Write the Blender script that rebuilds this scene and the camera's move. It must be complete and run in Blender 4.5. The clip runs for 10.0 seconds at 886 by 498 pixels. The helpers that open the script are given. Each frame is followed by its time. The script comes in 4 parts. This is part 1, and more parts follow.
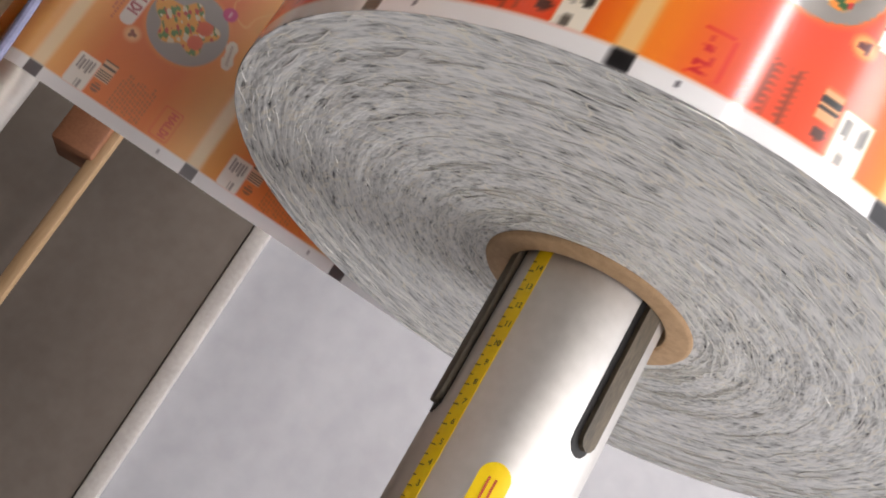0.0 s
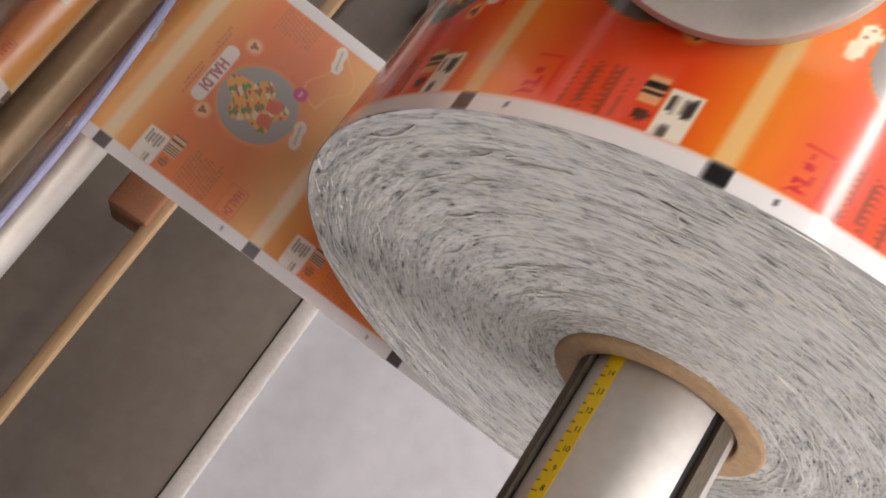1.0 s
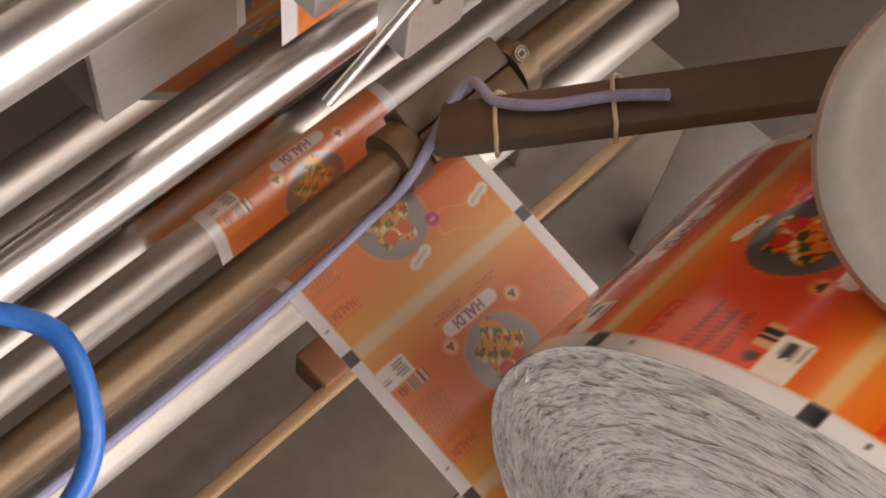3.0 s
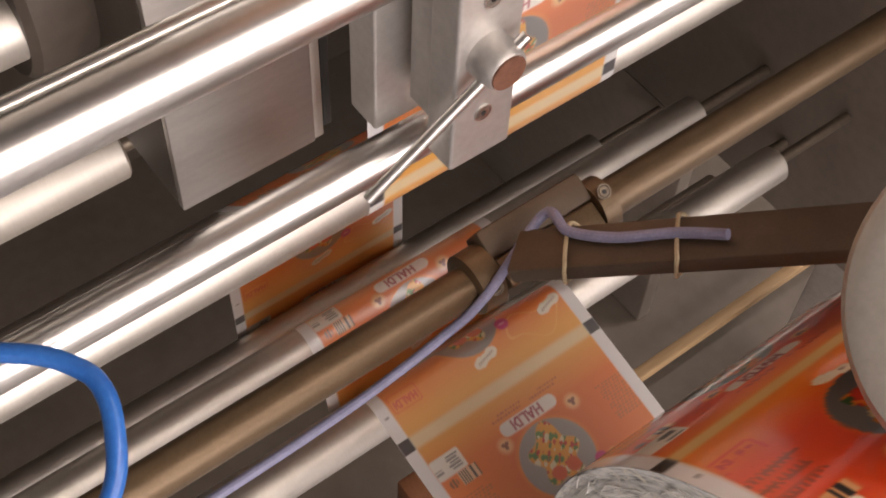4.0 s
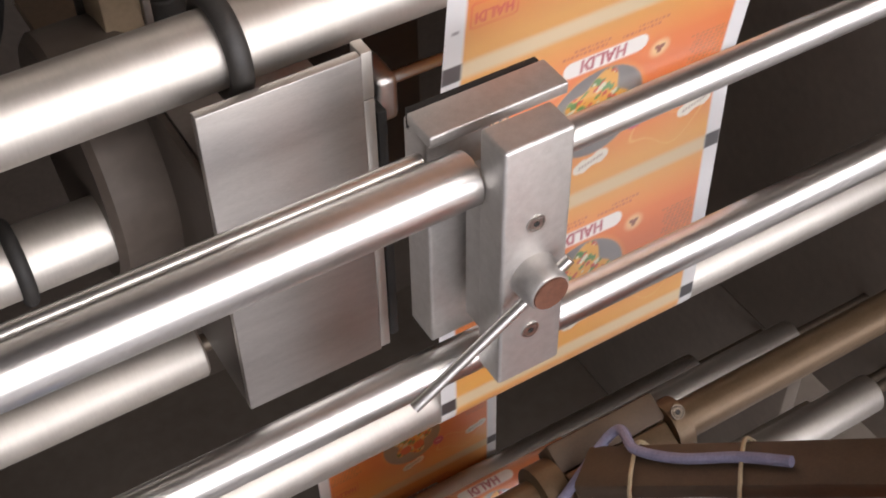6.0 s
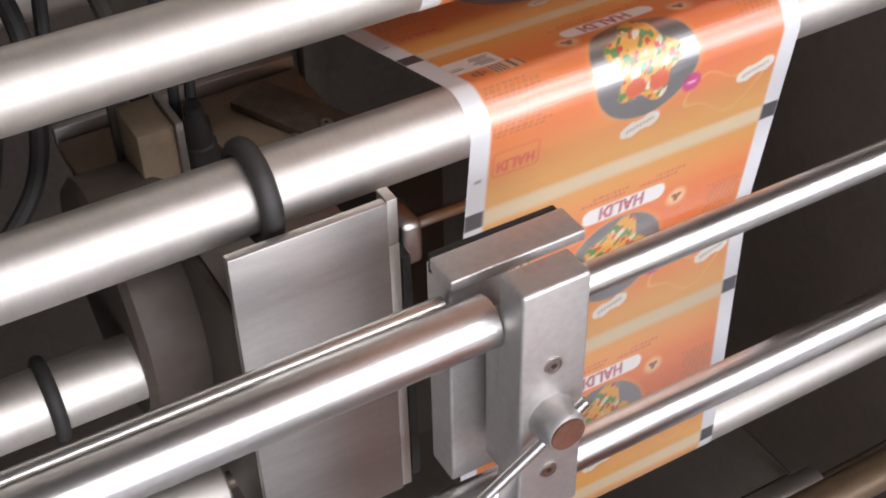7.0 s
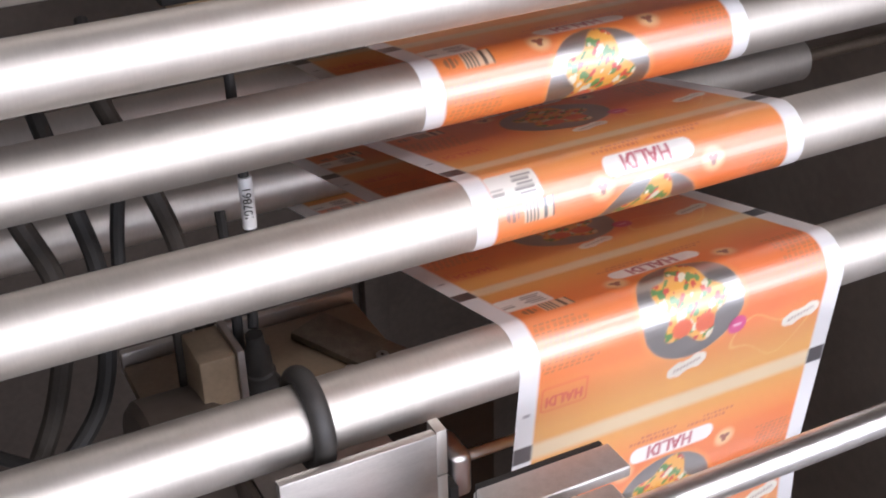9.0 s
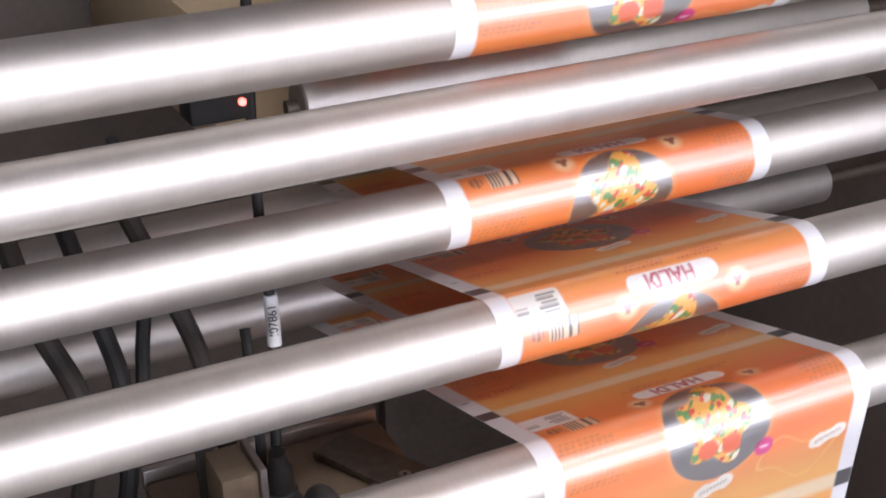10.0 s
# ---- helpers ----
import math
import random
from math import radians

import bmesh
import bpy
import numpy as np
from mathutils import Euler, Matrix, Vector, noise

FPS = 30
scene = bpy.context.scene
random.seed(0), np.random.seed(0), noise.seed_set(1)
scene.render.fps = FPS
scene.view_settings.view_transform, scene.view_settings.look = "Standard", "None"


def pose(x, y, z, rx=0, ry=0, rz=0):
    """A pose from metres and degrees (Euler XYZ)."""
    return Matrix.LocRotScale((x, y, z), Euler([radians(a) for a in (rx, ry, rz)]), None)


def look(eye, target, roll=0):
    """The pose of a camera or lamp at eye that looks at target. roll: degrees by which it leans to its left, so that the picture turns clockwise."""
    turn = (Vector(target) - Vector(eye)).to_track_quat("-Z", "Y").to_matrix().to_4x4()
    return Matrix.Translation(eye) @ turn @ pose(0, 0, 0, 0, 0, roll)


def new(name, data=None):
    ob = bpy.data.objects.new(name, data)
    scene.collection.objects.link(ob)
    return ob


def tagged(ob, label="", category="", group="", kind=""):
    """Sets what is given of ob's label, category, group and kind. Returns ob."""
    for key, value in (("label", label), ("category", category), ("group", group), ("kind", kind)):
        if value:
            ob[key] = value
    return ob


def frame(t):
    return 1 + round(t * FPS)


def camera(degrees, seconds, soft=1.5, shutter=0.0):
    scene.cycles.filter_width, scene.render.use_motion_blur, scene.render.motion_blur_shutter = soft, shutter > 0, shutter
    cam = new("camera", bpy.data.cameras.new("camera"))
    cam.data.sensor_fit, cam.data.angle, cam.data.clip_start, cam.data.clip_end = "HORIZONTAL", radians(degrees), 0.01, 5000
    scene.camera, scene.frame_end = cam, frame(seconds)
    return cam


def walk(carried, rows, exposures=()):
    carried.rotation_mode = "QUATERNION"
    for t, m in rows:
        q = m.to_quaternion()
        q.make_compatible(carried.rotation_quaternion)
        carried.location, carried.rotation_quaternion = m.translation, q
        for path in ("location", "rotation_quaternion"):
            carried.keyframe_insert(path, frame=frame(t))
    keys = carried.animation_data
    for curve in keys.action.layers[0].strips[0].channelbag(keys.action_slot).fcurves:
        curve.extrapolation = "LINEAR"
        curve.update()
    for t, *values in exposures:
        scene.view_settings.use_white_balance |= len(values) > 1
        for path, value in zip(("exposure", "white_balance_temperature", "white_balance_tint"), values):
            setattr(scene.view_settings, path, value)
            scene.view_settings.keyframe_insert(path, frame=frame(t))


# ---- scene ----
cam = camera(37.13, 10.0, soft=1.9)
PATH = [
    (0, pose(-0.2336, 0.0446, 0.5672, 19.53, -8.50, -60.95)),
    (0.5, pose(-0.2251, 0.0528, 0.5508, 20.70, -7.99, -59.60)),
    (1, pose(-0.2281, 0.0681, 0.5599, 21.91, -8.23, -57.88)),
    (1.5, pose(-0.2302, 0.0815, 0.5637, 23.24, -8.33, -55.95)),
    (2, pose(-0.2315, 0.0932, 0.5638, 24.52, -8.21, -53.85)),
    (2.5, pose(-0.2254, 0.0987, 0.5591, 25.79, -7.32, -49.78)),
    (4, pose(-0.2082, 0.0319, 0.5822, 34.63, -2.10, -36.92)),
    (4.5, pose(-0.2026, 0.0273, 0.5855, 37.26, -0.97, -35.27)),
    (5, pose(-0.1951, 0.0184, 0.5891, 39.21, -0.39, -33.44)),
    (6.5, pose(-0.1911, 0.0020, 0.6040, 46.54, 1.23, -30.38)),
    (7, pose(-0.1946, -0.0039, 0.6095, 49.75, 1.11, -29.90)),
    (7.5, pose(-0.1965, -0.0081, 0.6124, 52.03, 1.02, -29.98)),
    (8, pose(-0.1954, -0.0099, 0.6119, 55.00, 1.24, -28.80)),
    (8.5, pose(-0.1969, -0.0137, 0.6149, 57.44, 1.41, -28.02)),
    (9, pose(-0.1982, -0.0179, 0.6179, 60.08, 1.37, -26.89)),
    (9.5, pose(-0.2014, -0.0177, 0.6176, 63.08, 1.22, -26.04)),
    (10, pose(-0.2012, -0.0185, 0.6183, 65.31, 1.45, -26.03)),
]
walk(cam, PATH, [(0.0, 0.36, 6600, 11), (1.0, 0.42, 6900, 13), (2.0, 0.42, 7350, 16), (4.0, 0.20, 7500, 17), (5.0, 0.06, 7250, 16), (6.5, 0.07, 6400, 12), (8.5, 0.25, 6150, 14), (10.0, 0.34, 6000, 16)])

# ---- light ----
world = bpy.data.worlds.new("world")
scene.world = world
world.use_nodes = True
wb = world.node_tree.nodes["Background"]
sky = world.node_tree.nodes.new("ShaderNodeTexSky")
sky.sky_type, sky.sun_disc, sky.sun_elevation, sky.sun_rotation = "NISHITA", False, radians(40), radians(200)
world.node_tree.links.new(sky.outputs[0], wb.inputs[0])
wb.inputs[1].default_value = 0.08

FLOOR, CEIL = -0.60, 2.1


def lamp(name, x, y, z, sx, sy, power, colour):
    d = bpy.data.lights.new(name, "AREA")
    d.shape, d.size, d.size_y, d.energy, d.color = "RECTANGLE", sx, sy, power, colour
    ob = new(name, d)
    ob.matrix_basis = pose(x, y, z)
    return ob


LAMPS = [(1.95, -0.17, 1.6, 0.07, 16), (0.9, -1.3, 3.2, 0.4, 32)]
for lx, ly, sx, sy, power in LAMPS:
    lamp("ceiling_lamp", lx, ly, CEIL - 0.06, sx, sy, power, (1.0, 0.96, 0.97))
WIN = (-2.1, 2.9, 0.1, 1.95)
daylight = lamp("window_daylight", (WIN[0] + WIN[1]) / 2, -2.97, (WIN[2] + WIN[3]) / 2, WIN[1] - WIN[0], WIN[3] - WIN[2], 155, (0.97, 0.98, 1.05))
daylight.matrix_basis = look(((WIN[0] + WIN[1]) / 2, -2.97, (WIN[2] + WIN[3]) / 2), ((WIN[0] + WIN[1]) / 2, 0, (WIN[2] + WIN[3]) / 2))


# ---- materials ----
def mat(name):
    m = bpy.data.materials.new(name)
    m.use_nodes = True
    nt = m.node_tree
    return m, nt, nt.nodes["Principled BSDF"]


def node(nt, kind, **values):
    n = nt.nodes.new(kind)
    for k, v in values.items():
        n.inputs[k.replace("_", " ")].default_value = v
    return n


def noise_in(nt, scale, stretch=(1, 1, 1), detail=4.0):
    co = nt.nodes.new("ShaderNodeTexCoord")
    mp = nt.nodes.new("ShaderNodeMapping")
    mp.inputs["Scale"].default_value = stretch
    nt.links.new(co.outputs["Object"], mp.inputs[0])
    n = node(nt, "ShaderNodeTexNoise", Scale=scale, Detail=detail)
    nt.links.new(mp.outputs[0], n.inputs["Vector"])
    return n


def surface(name, a, b, rough=(0.4, 0.55), metal=0.0, scale=60.0, stretch=(1, 1, 1), bump=0.1, fine=8.0, coat=0.0):
    """Two tones mixed by coarse and fine noise, with relief."""
    m, nt, p = mat(name)
    n1, n2 = noise_in(nt, scale, stretch), noise_in(nt, scale * fine, stretch)
    mix = nt.nodes.new("ShaderNodeMath")
    mix.operation = "MULTIPLY_ADD"
    nt.links.new(n2.outputs["Fac"], mix.inputs[0])
    mix.inputs[1].default_value = 0.45
    half = nt.nodes.new("ShaderNodeMath")
    half.operation = "MULTIPLY"
    half.inputs[1].default_value = 0.55
    nt.links.new(n1.outputs["Fac"], half.inputs[0])
    nt.links.new(half.outputs[0], mix.inputs[2])
    ramp = nt.nodes.new("ShaderNodeValToRGB")
    ramp.color_ramp.elements[0].position, ramp.color_ramp.elements[1].position = 0.35, 0.65
    ramp.color_ramp.elements[0].color, ramp.color_ramp.elements[1].color = (*a, 1), (*b, 1)
    nt.links.new(mix.outputs[0], ramp.inputs[0])
    nt.links.new(ramp.outputs[0], p.inputs["Base Color"])
    rr = nt.nodes.new("ShaderNodeMapRange")
    rr.inputs["To Min"].default_value, rr.inputs["To Max"].default_value = rough
    nt.links.new(mix.outputs[0], rr.inputs["Value"])
    nt.links.new(rr.outputs[0], p.inputs["Roughness"])
    p.inputs["Metallic"].default_value = metal
    p.inputs["Coat Weight"].default_value = coat
    if bump:
        bp = node(nt, "ShaderNodeBump", Strength=bump, Distance=0.001)
        nt.links.new(mix.outputs[0], bp.inputs["Height"])
        nt.links.new(bp.outputs[0], p.inputs["Normal"])
    return m


STEEL = surface("satin_aluminium", (0.53, 0.495, 0.445), (0.585, 0.545, 0.495), (0.46, 0.55), 1.0, 25, (5, 1, 1), 0.012)
DULL = surface("dull_anodised", (0.52, 0.48, 0.43), (0.57, 0.53, 0.475), (0.50, 0.60), 1.0, 25, (5, 1, 1), 0.015)
CHROME = surface("bright_chrome", (0.52, 0.50, 0.475), (0.58, 0.56, 0.535), (0.27, 0.34), 1.0, 40, (1, 1, 1), 0.0)
BRUSHED = surface("brushed_plate", (0.46, 0.43, 0.40), (0.54, 0.51, 0.475), (0.38, 0.46), 1.0, 60, (1, 1, 5), 0.012)
CAST = surface("cast_bracket", (0.47, 0.445, 0.42), (0.56, 0.535, 0.51), (0.38, 0.5), 0.85, 300, (1, 1, 1), 0.08)
BRONZE = surface("bronze_paint", (0.115, 0.075, 0.040), (0.155, 0.10, 0.056), (0.36, 0.48), 0.5, 90, (1, 1, 1), 0.06)
BROWN = surface("brown_paint", (0.075, 0.048, 0.029), (0.10, 0.066, 0.04), (0.5, 0.65), 0.1, 80, (1, 1, 1), 0.06)
# black parts, and the shade put into the gap beside the cover
BLACK = surface("black_rubber_and_gap_shade", (0.008, 0.007, 0.006), (0.02, 0.017, 0.014), (0.6, 0.8), 0, 200, (1, 1, 1), 0.1)
RING = surface("grey_rubber", (0.016, 0.014, 0.012), (0.028, 0.024, 0.020), (0.5, 0.65), 0, 200, (1, 1, 1), 0.1)
DARKFRAME = surface("dark_frame", (0.062, 0.046, 0.035), (0.088, 0.068, 0.053), (0.5, 0.65), 0.2, 20, (1, 1, 1), 0.04)
GREYPAINT = surface("grey_paint", (0.34, 0.31, 0.28), (0.42, 0.39, 0.35), (0.4, 0.5), 0, 30, (1, 1, 1), 0.03)
KRAFT = surface("kraft_core", (0.36, 0.22, 0.11), (0.48, 0.31, 0.17), (0.75, 0.9), 0, 260, (1, 1, 1), 0.4)
WOOD = surface("pale_wood", (0.26, 0.16, 0.075), (0.36, 0.23, 0.12), (0.5, 0.65), 0, 40, (0.1, 1, 1), 0.15)
REDWOOD = surface("brown_block", (0.16, 0.06, 0.025), (0.22, 0.09, 0.04), (0.5, 0.65), 0, 60, (1, 1, 1), 0.1)
FLOORMAT = surface("grey_floor", (0.34, 0.335, 0.345), (0.40, 0.395, 0.40), (0.35, 0.5), 0, 6, (1, 1, 1), 0.03)
PANMAT = surface("base_sheet", (0.088, 0.068, 0.052), (0.115, 0.092, 0.072), (0.45, 0.6), 0.2, 8, (1, 1, 1), 0.03)
WALLMAT = surface("wall_paint", (0.60, 0.59, 0.575), (0.66, 0.65, 0.635), (0.7, 0.8), 0, 5, (1, 1, 1), 0.05)
BLUE = surface("blue_tube", (0.01, 0.09, 0.33), (0.02, 0.13, 0.42), (0.25, 0.35), 0, 60, (1, 1, 1), 0.02)
CABLE = surface("blue_grey_cable", (0.20, 0.20, 0.30), (0.28, 0.28, 0.42), (0.5, 0.6), 0, 90, (1, 1, 1), 0.05)
TIE = surface("cream_tie", (0.40, 0.32, 0.20), (0.50, 0.41, 0.27), (0.45, 0.55), 0, 90, (1, 1, 1), 0.05)
YELLOW = surface("yellow_tape", (0.90, 0.60, 0.005), (0.95, 0.67, 0.01), (0.3, 0.4), 0, 60, (1, 1, 1), 0.02)
INK = surface("black_ink", (0.02, 0.017, 0.012), (0.035, 0.03, 0.02), (0.5, 0.6), 0, 60, (1, 1, 1), 0)
REDINK = surface("red_ink", (0.45, 0.05, 0.02), (0.5, 0.07, 0.03), (0.5, 0.6), 0, 60, (1, 1, 1), 0)
KEYMAT = surface("worn_key_bar", (0.045, 0.034, 0.020), (0.125, 0.095, 0.06), (0.55, 0.7), 0.0, 120, (0.2, 1, 1), 0.2)
SHAFTMAT = surface("shaft_aluminium", (0.62, 0.59, 0.55), (0.70, 0.67, 0.63), (0.52, 0.63), 1.0, 20, (1, 1, 1), 0.03)
BOLT = surface("dark_bolt", (0.13, 0.10, 0.075), (0.20, 0.16, 0.12), (0.4, 0.55), 0.7, 200, (1, 1, 1), 0.05)
TAN = surface("tan_paint", (0.20, 0.145, 0.092), (0.25, 0.185, 0.12), (0.45, 0.6), 0.1, 60, (1, 1, 1), 0.05)
SIDEMAT = surface("side_plate_paint", (0.15, 0.122, 0.10), (0.19, 0.158, 0.13), (0.4, 0.55), 0.2, 14, (1, 1, 1), 0.04)
RUST = surface("rusty_cap", (0.085, 0.030, 0.016), (0.15, 0.062, 0.036), (0.5, 0.7), 0.15, 300, (1, 1, 1), 0.2)
PAPER = surface("white_sleeve", (0.75, 0.74, 0.72), (0.8, 0.79, 0.77), (0.4, 0.5), 0, 60, (1, 1, 1), 0.02)
CEILMAT = surface("grey_roof_sheet", (0.13, 0.125, 0.12), (0.17, 0.165, 0.16), (0.6, 0.7), 0, 3, (1, 1, 1), 0.03)
LEADS = surface("brown_lead", (0.022, 0.017, 0.012), (0.036, 0.028, 0.021), (0.65, 0.8), 0, 90, (1, 1, 1), 0.05)
HUBMAT = surface("hub_satin", (0.47, 0.43, 0.38), (0.54, 0.50, 0.445), (0.42, 0.52), 0.8, 40, (1, 1, 1), 0.04)
BEIGE = surface("beige_panel", (0.50, 0.38, 0.22), (0.56, 0.43, 0.26), (0.5, 0.6), 0, 20, (1, 1, 1), 0.02)

STRAND = surface("frayed_film", (0.66, 0.64, 0.60), (0.86, 0.83, 0.76), (0.45, 0.6), 0, 90, (1, 1, 1), 0)
LED, nt, p = mat("red_led")
p.inputs["Emission Color"].default_value, p.inputs["Emission Strength"].default_value = (1, 0.10, 0.04, 1), 2.2
TUBE, nt, p = mat("lamp_diffuser")
p.inputs["Emission Color"].default_value, p.inputs["Emission Strength"].default_value = (1, 0.95, 0.88, 1), 3.0


def film_material(name, deep, thin):
    """Printed glossy film: the print's colour from the mesh, bare metal where nothing is printed."""
    m, nt, p = mat(name)
    at = nt.nodes.new("ShaderNodeVertexColor")
    at.layer_name = "print"
    gm = nt.nodes.new("ShaderNodeGamma")
    gm.inputs[1].default_value = deep
    nt.links.new(at.outputs["Color"], gm.inputs[0])
    nt.links.new(gm.outputs[0], p.inputs["Base Color"])
    inv = nt.nodes.new("ShaderNodeMath")
    inv.operation = "SUBTRACT"
    inv.inputs[0].default_value = 1.0
    nt.links.new(at.outputs["Alpha"], inv.inputs[1])
    nt.links.new(inv.outputs[0], p.inputs["Metallic"])
    p.inputs["Roughness"].default_value = 0.36
    p.inputs["Specular IOR Level"].default_value = 0.35
    p.inputs["Coat Weight"].default_value, p.inputs["Coat Roughness"].default_value = 1.0, 0.12 if deep > 1 else 0.36
    p.inputs["Coat IOR"].default_value = 1.38 if deep > 1 else 2.65
    n = noise_in(nt, 45.0)
    bp = node(nt, "ShaderNodeBump", Strength=0.06, Distance=0.002)
    nt.links.new(n.outputs["Fac"], bp.inputs["Height"])
    nt.links.new(bp.outputs[0], p.inputs["Normal"])
    if thin:
        tr = nt.nodes.new("ShaderNodeBsdfTranslucent")
        mx = nt.nodes.new("ShaderNodeMixShader")
        mx.inputs[0].default_value = 0.22
        nt.links.new(gm.outputs[0], tr.inputs[0])
        nt.links.new(p.outputs[0], mx.inputs[1])
        nt.links.new(tr.outputs[0], mx.inputs[2])
        nt.links.new(mx.outputs[0], nt.nodes["Material Output"].inputs[0])
    return m


FILM, FILMROLL = film_material("printed_film", 1.0, True), film_material("wound_printed_film", 2.05, False)

# the cut edges of the wound layers: fine rings, streaked and torn
EDGE, nt, p = mat("wound_film_edge")
co = nt.nodes.new("ShaderNodeTexCoord")
sx = nt.nodes.new("ShaderNodeSeparateXYZ")
nt.links.new(co.outputs["Object"], sx.inputs[0])


def math_node(nt, op, a, b=None):
    n = nt.nodes.new("ShaderNodeMath")
    n.operation = op
    for i, v in enumerate((a, b)):
        if v is None:
            continue
        if isinstance(v, (int, float)):
            n.inputs[i].default_value = v
        else:
            nt.links.new(v, n.inputs[i])
    return n.outputs[0]


rad = math_node(nt, "SQRT", math_node(nt, "ADD", math_node(nt, "MULTIPLY", sx.outputs[1], sx.outputs[1]), math_node(nt, "MULTIPLY", sx.outputs[2], sx.outputs[2])))
theta = math_node(nt, "ARCTAN2", sx.outputs[2], sx.outputs[1])


def polar_noise(rs, ts, detail, slant=0.0):
    cb = nt.nodes.new("ShaderNodeCombineXYZ")
    nt.links.new(math_node(nt, "MULTIPLY", rad, rs), cb.inputs[0])
    tt = math_node(nt, "ADD", theta, math_node(nt, "MULTIPLY", rad, slant))
    nt.links.new(math_node(nt, "MULTIPLY", math_node(nt, "SINE", tt), ts), cb.inputs[1])
    nt.links.new(math_node(nt, "MULTIPLY", math_node(nt, "COSINE", tt), ts), cb.inputs[2])
    n = node(nt, "ShaderNodeTexNoise", Scale=1.0, Detail=detail, Roughness=0.6)
    nt.links.new(cb.outputs[0], n.inputs["Vector"])
    return n.outputs["Fac"]


streak, swirl, cloud, fine = polar_noise(480, 9, 2.0), polar_noise(260, 34, 3.0, 12.0), polar_noise(30, 3, 3.0), polar_noise(1100, 22, 1.0)
level = math_node(nt, "ADD", math_node(nt, "MULTIPLY", streak, 0.44), math_node(nt, "ADD", math_node(nt, "MULTIPLY", swirl, 0.22), math_node(nt, "ADD", math_node(nt, "MULTIPLY", cloud, 0.12), math_node(nt, "MULTIPLY", fine, 0.22))))
ramp = nt.nodes.new("ShaderNodeValToRGB")
e = ramp.color_ramp.elements
e[0].position, e[0].color = 0.362, (0.03, 0.03, 0.028, 1)
e[1].position, e[1].color = 0.64, (0.82, 0.79, 0.74, 1)
mid = ramp.color_ramp.elements.new(0.44)
mid.color = (0.44, 0.43, 0.405, 1)
mid = ramp.color_ramp.elements.new(0.53)
mid.color = (0.70, 0.685, 0.655, 1)
nt.links.new(level, ramp.inputs[0])


def thread(n, width):
    """Thin lines where a noise passes its middle value."""
    return math_node(nt, "MAXIMUM", math_node(nt, "SUBTRACT", 1.0, math_node(nt, "DIVIDE", math_node(nt, "ABSOLUTE", math_node(nt, "SUBTRACT", n, 0.5)), width)), 0.0)


curl = math_node(nt, "MAXIMUM", thread(polar_noise(75, 9, 1.0, 9.0), 0.022), math_node(nt, "MULTIPLY", thread(polar_noise(150, 5, 1.0), 0.012), 0.7))
cream = nt.nodes.new("ShaderNodeMix")
cream.data_type = "RGBA"
nt.links.new(math_node(nt, "MULTIPLY", curl, 0.85), cream.inputs[0])
nt.links.new(ramp.outputs[0], cream.inputs[6])
cream.inputs[7].default_value = (0.80, 0.74, 0.62, 1)
nt.links.new(cream.outputs[2], p.inputs["Base Color"])
p.inputs["Roughness"].default_value = 0.55
bp = node(nt, "ShaderNodeBump", Strength=0.8, Distance=0.0016)
nt.links.new(level, bp.inputs["Height"])
nt.links.new(bp.outputs[0], p.inputs["Normal"])


# ---- mesh helpers ----
def link(name, bm, material, parent=None, label="", smooth=True):
    me = bpy.data.meshes.new(name)
    bm.normal_update()
    bm.to_mesh(me)
    bm.free()
    for m in material if isinstance(material, (list, tuple)) else [material]:
        me.materials.append(m)
    if smooth:
        me.polygons.foreach_set("use_smooth", [True] * len(me.polygons))
        me.set_sharp_from_angle(angle=radians(35))
    ob = new(name, me)
    if parent:
        ob.parent = parent
    if label:
        ob["label"] = label
    return ob


part = link


def lathe(profile, axis="X", n=48, closed=False):
    """A turned body: (along, radius) pairs round an axis."""
    bm = bmesh.new()
    rings = []
    for a, r in profile:
        ring = []
        for k in range(n):
            c, s = r * math.cos(2 * math.pi * k / n), r * math.sin(2 * math.pi * k / n)
            ring.append(bm.verts.new({"X": (a, c, s), "Y": (c, a, s), "Z": (c, s, a)}[axis]))
        rings.append(ring)
    pairs = list(zip(rings, rings[1:])) + ([(rings[-1], rings[0])] if closed else [])
    for p0, p1 in pairs:
        for k in range(n):
            bm.faces.new((p0[k], p0[(k + 1) % n], p1[(k + 1) % n], p1[k]))
    if not closed:
        bm.faces.new(rings[0])
        bm.faces.new(rings[-1][::-1])
    bmesh.ops.recalc_face_normals(bm, faces=bm.faces)
    return bm


def box(x0, x1, y0, y1, z0, z1, bevel=0.001, segments=2):
    bm = bmesh.new()
    bmesh.ops.create_cube(bm, size=1)
    bmesh.ops.transform(bm, verts=bm.verts, matrix=Matrix.Translation(((x0 + x1) / 2, (y0 + y1) / 2, (z0 + z1) / 2)) @ Matrix.Diagonal((x1 - x0, y1 - y0, z1 - z0, 1)))
    if bevel:
        bmesh.ops.bevel(bm, geom=bm.edges[:], offset=bevel, segments=segments, affect="EDGES", profile=0.5)
    return bm


def moved(bm, m):
    bmesh.ops.transform(bm, verts=bm.verts, matrix=m)
    return bm


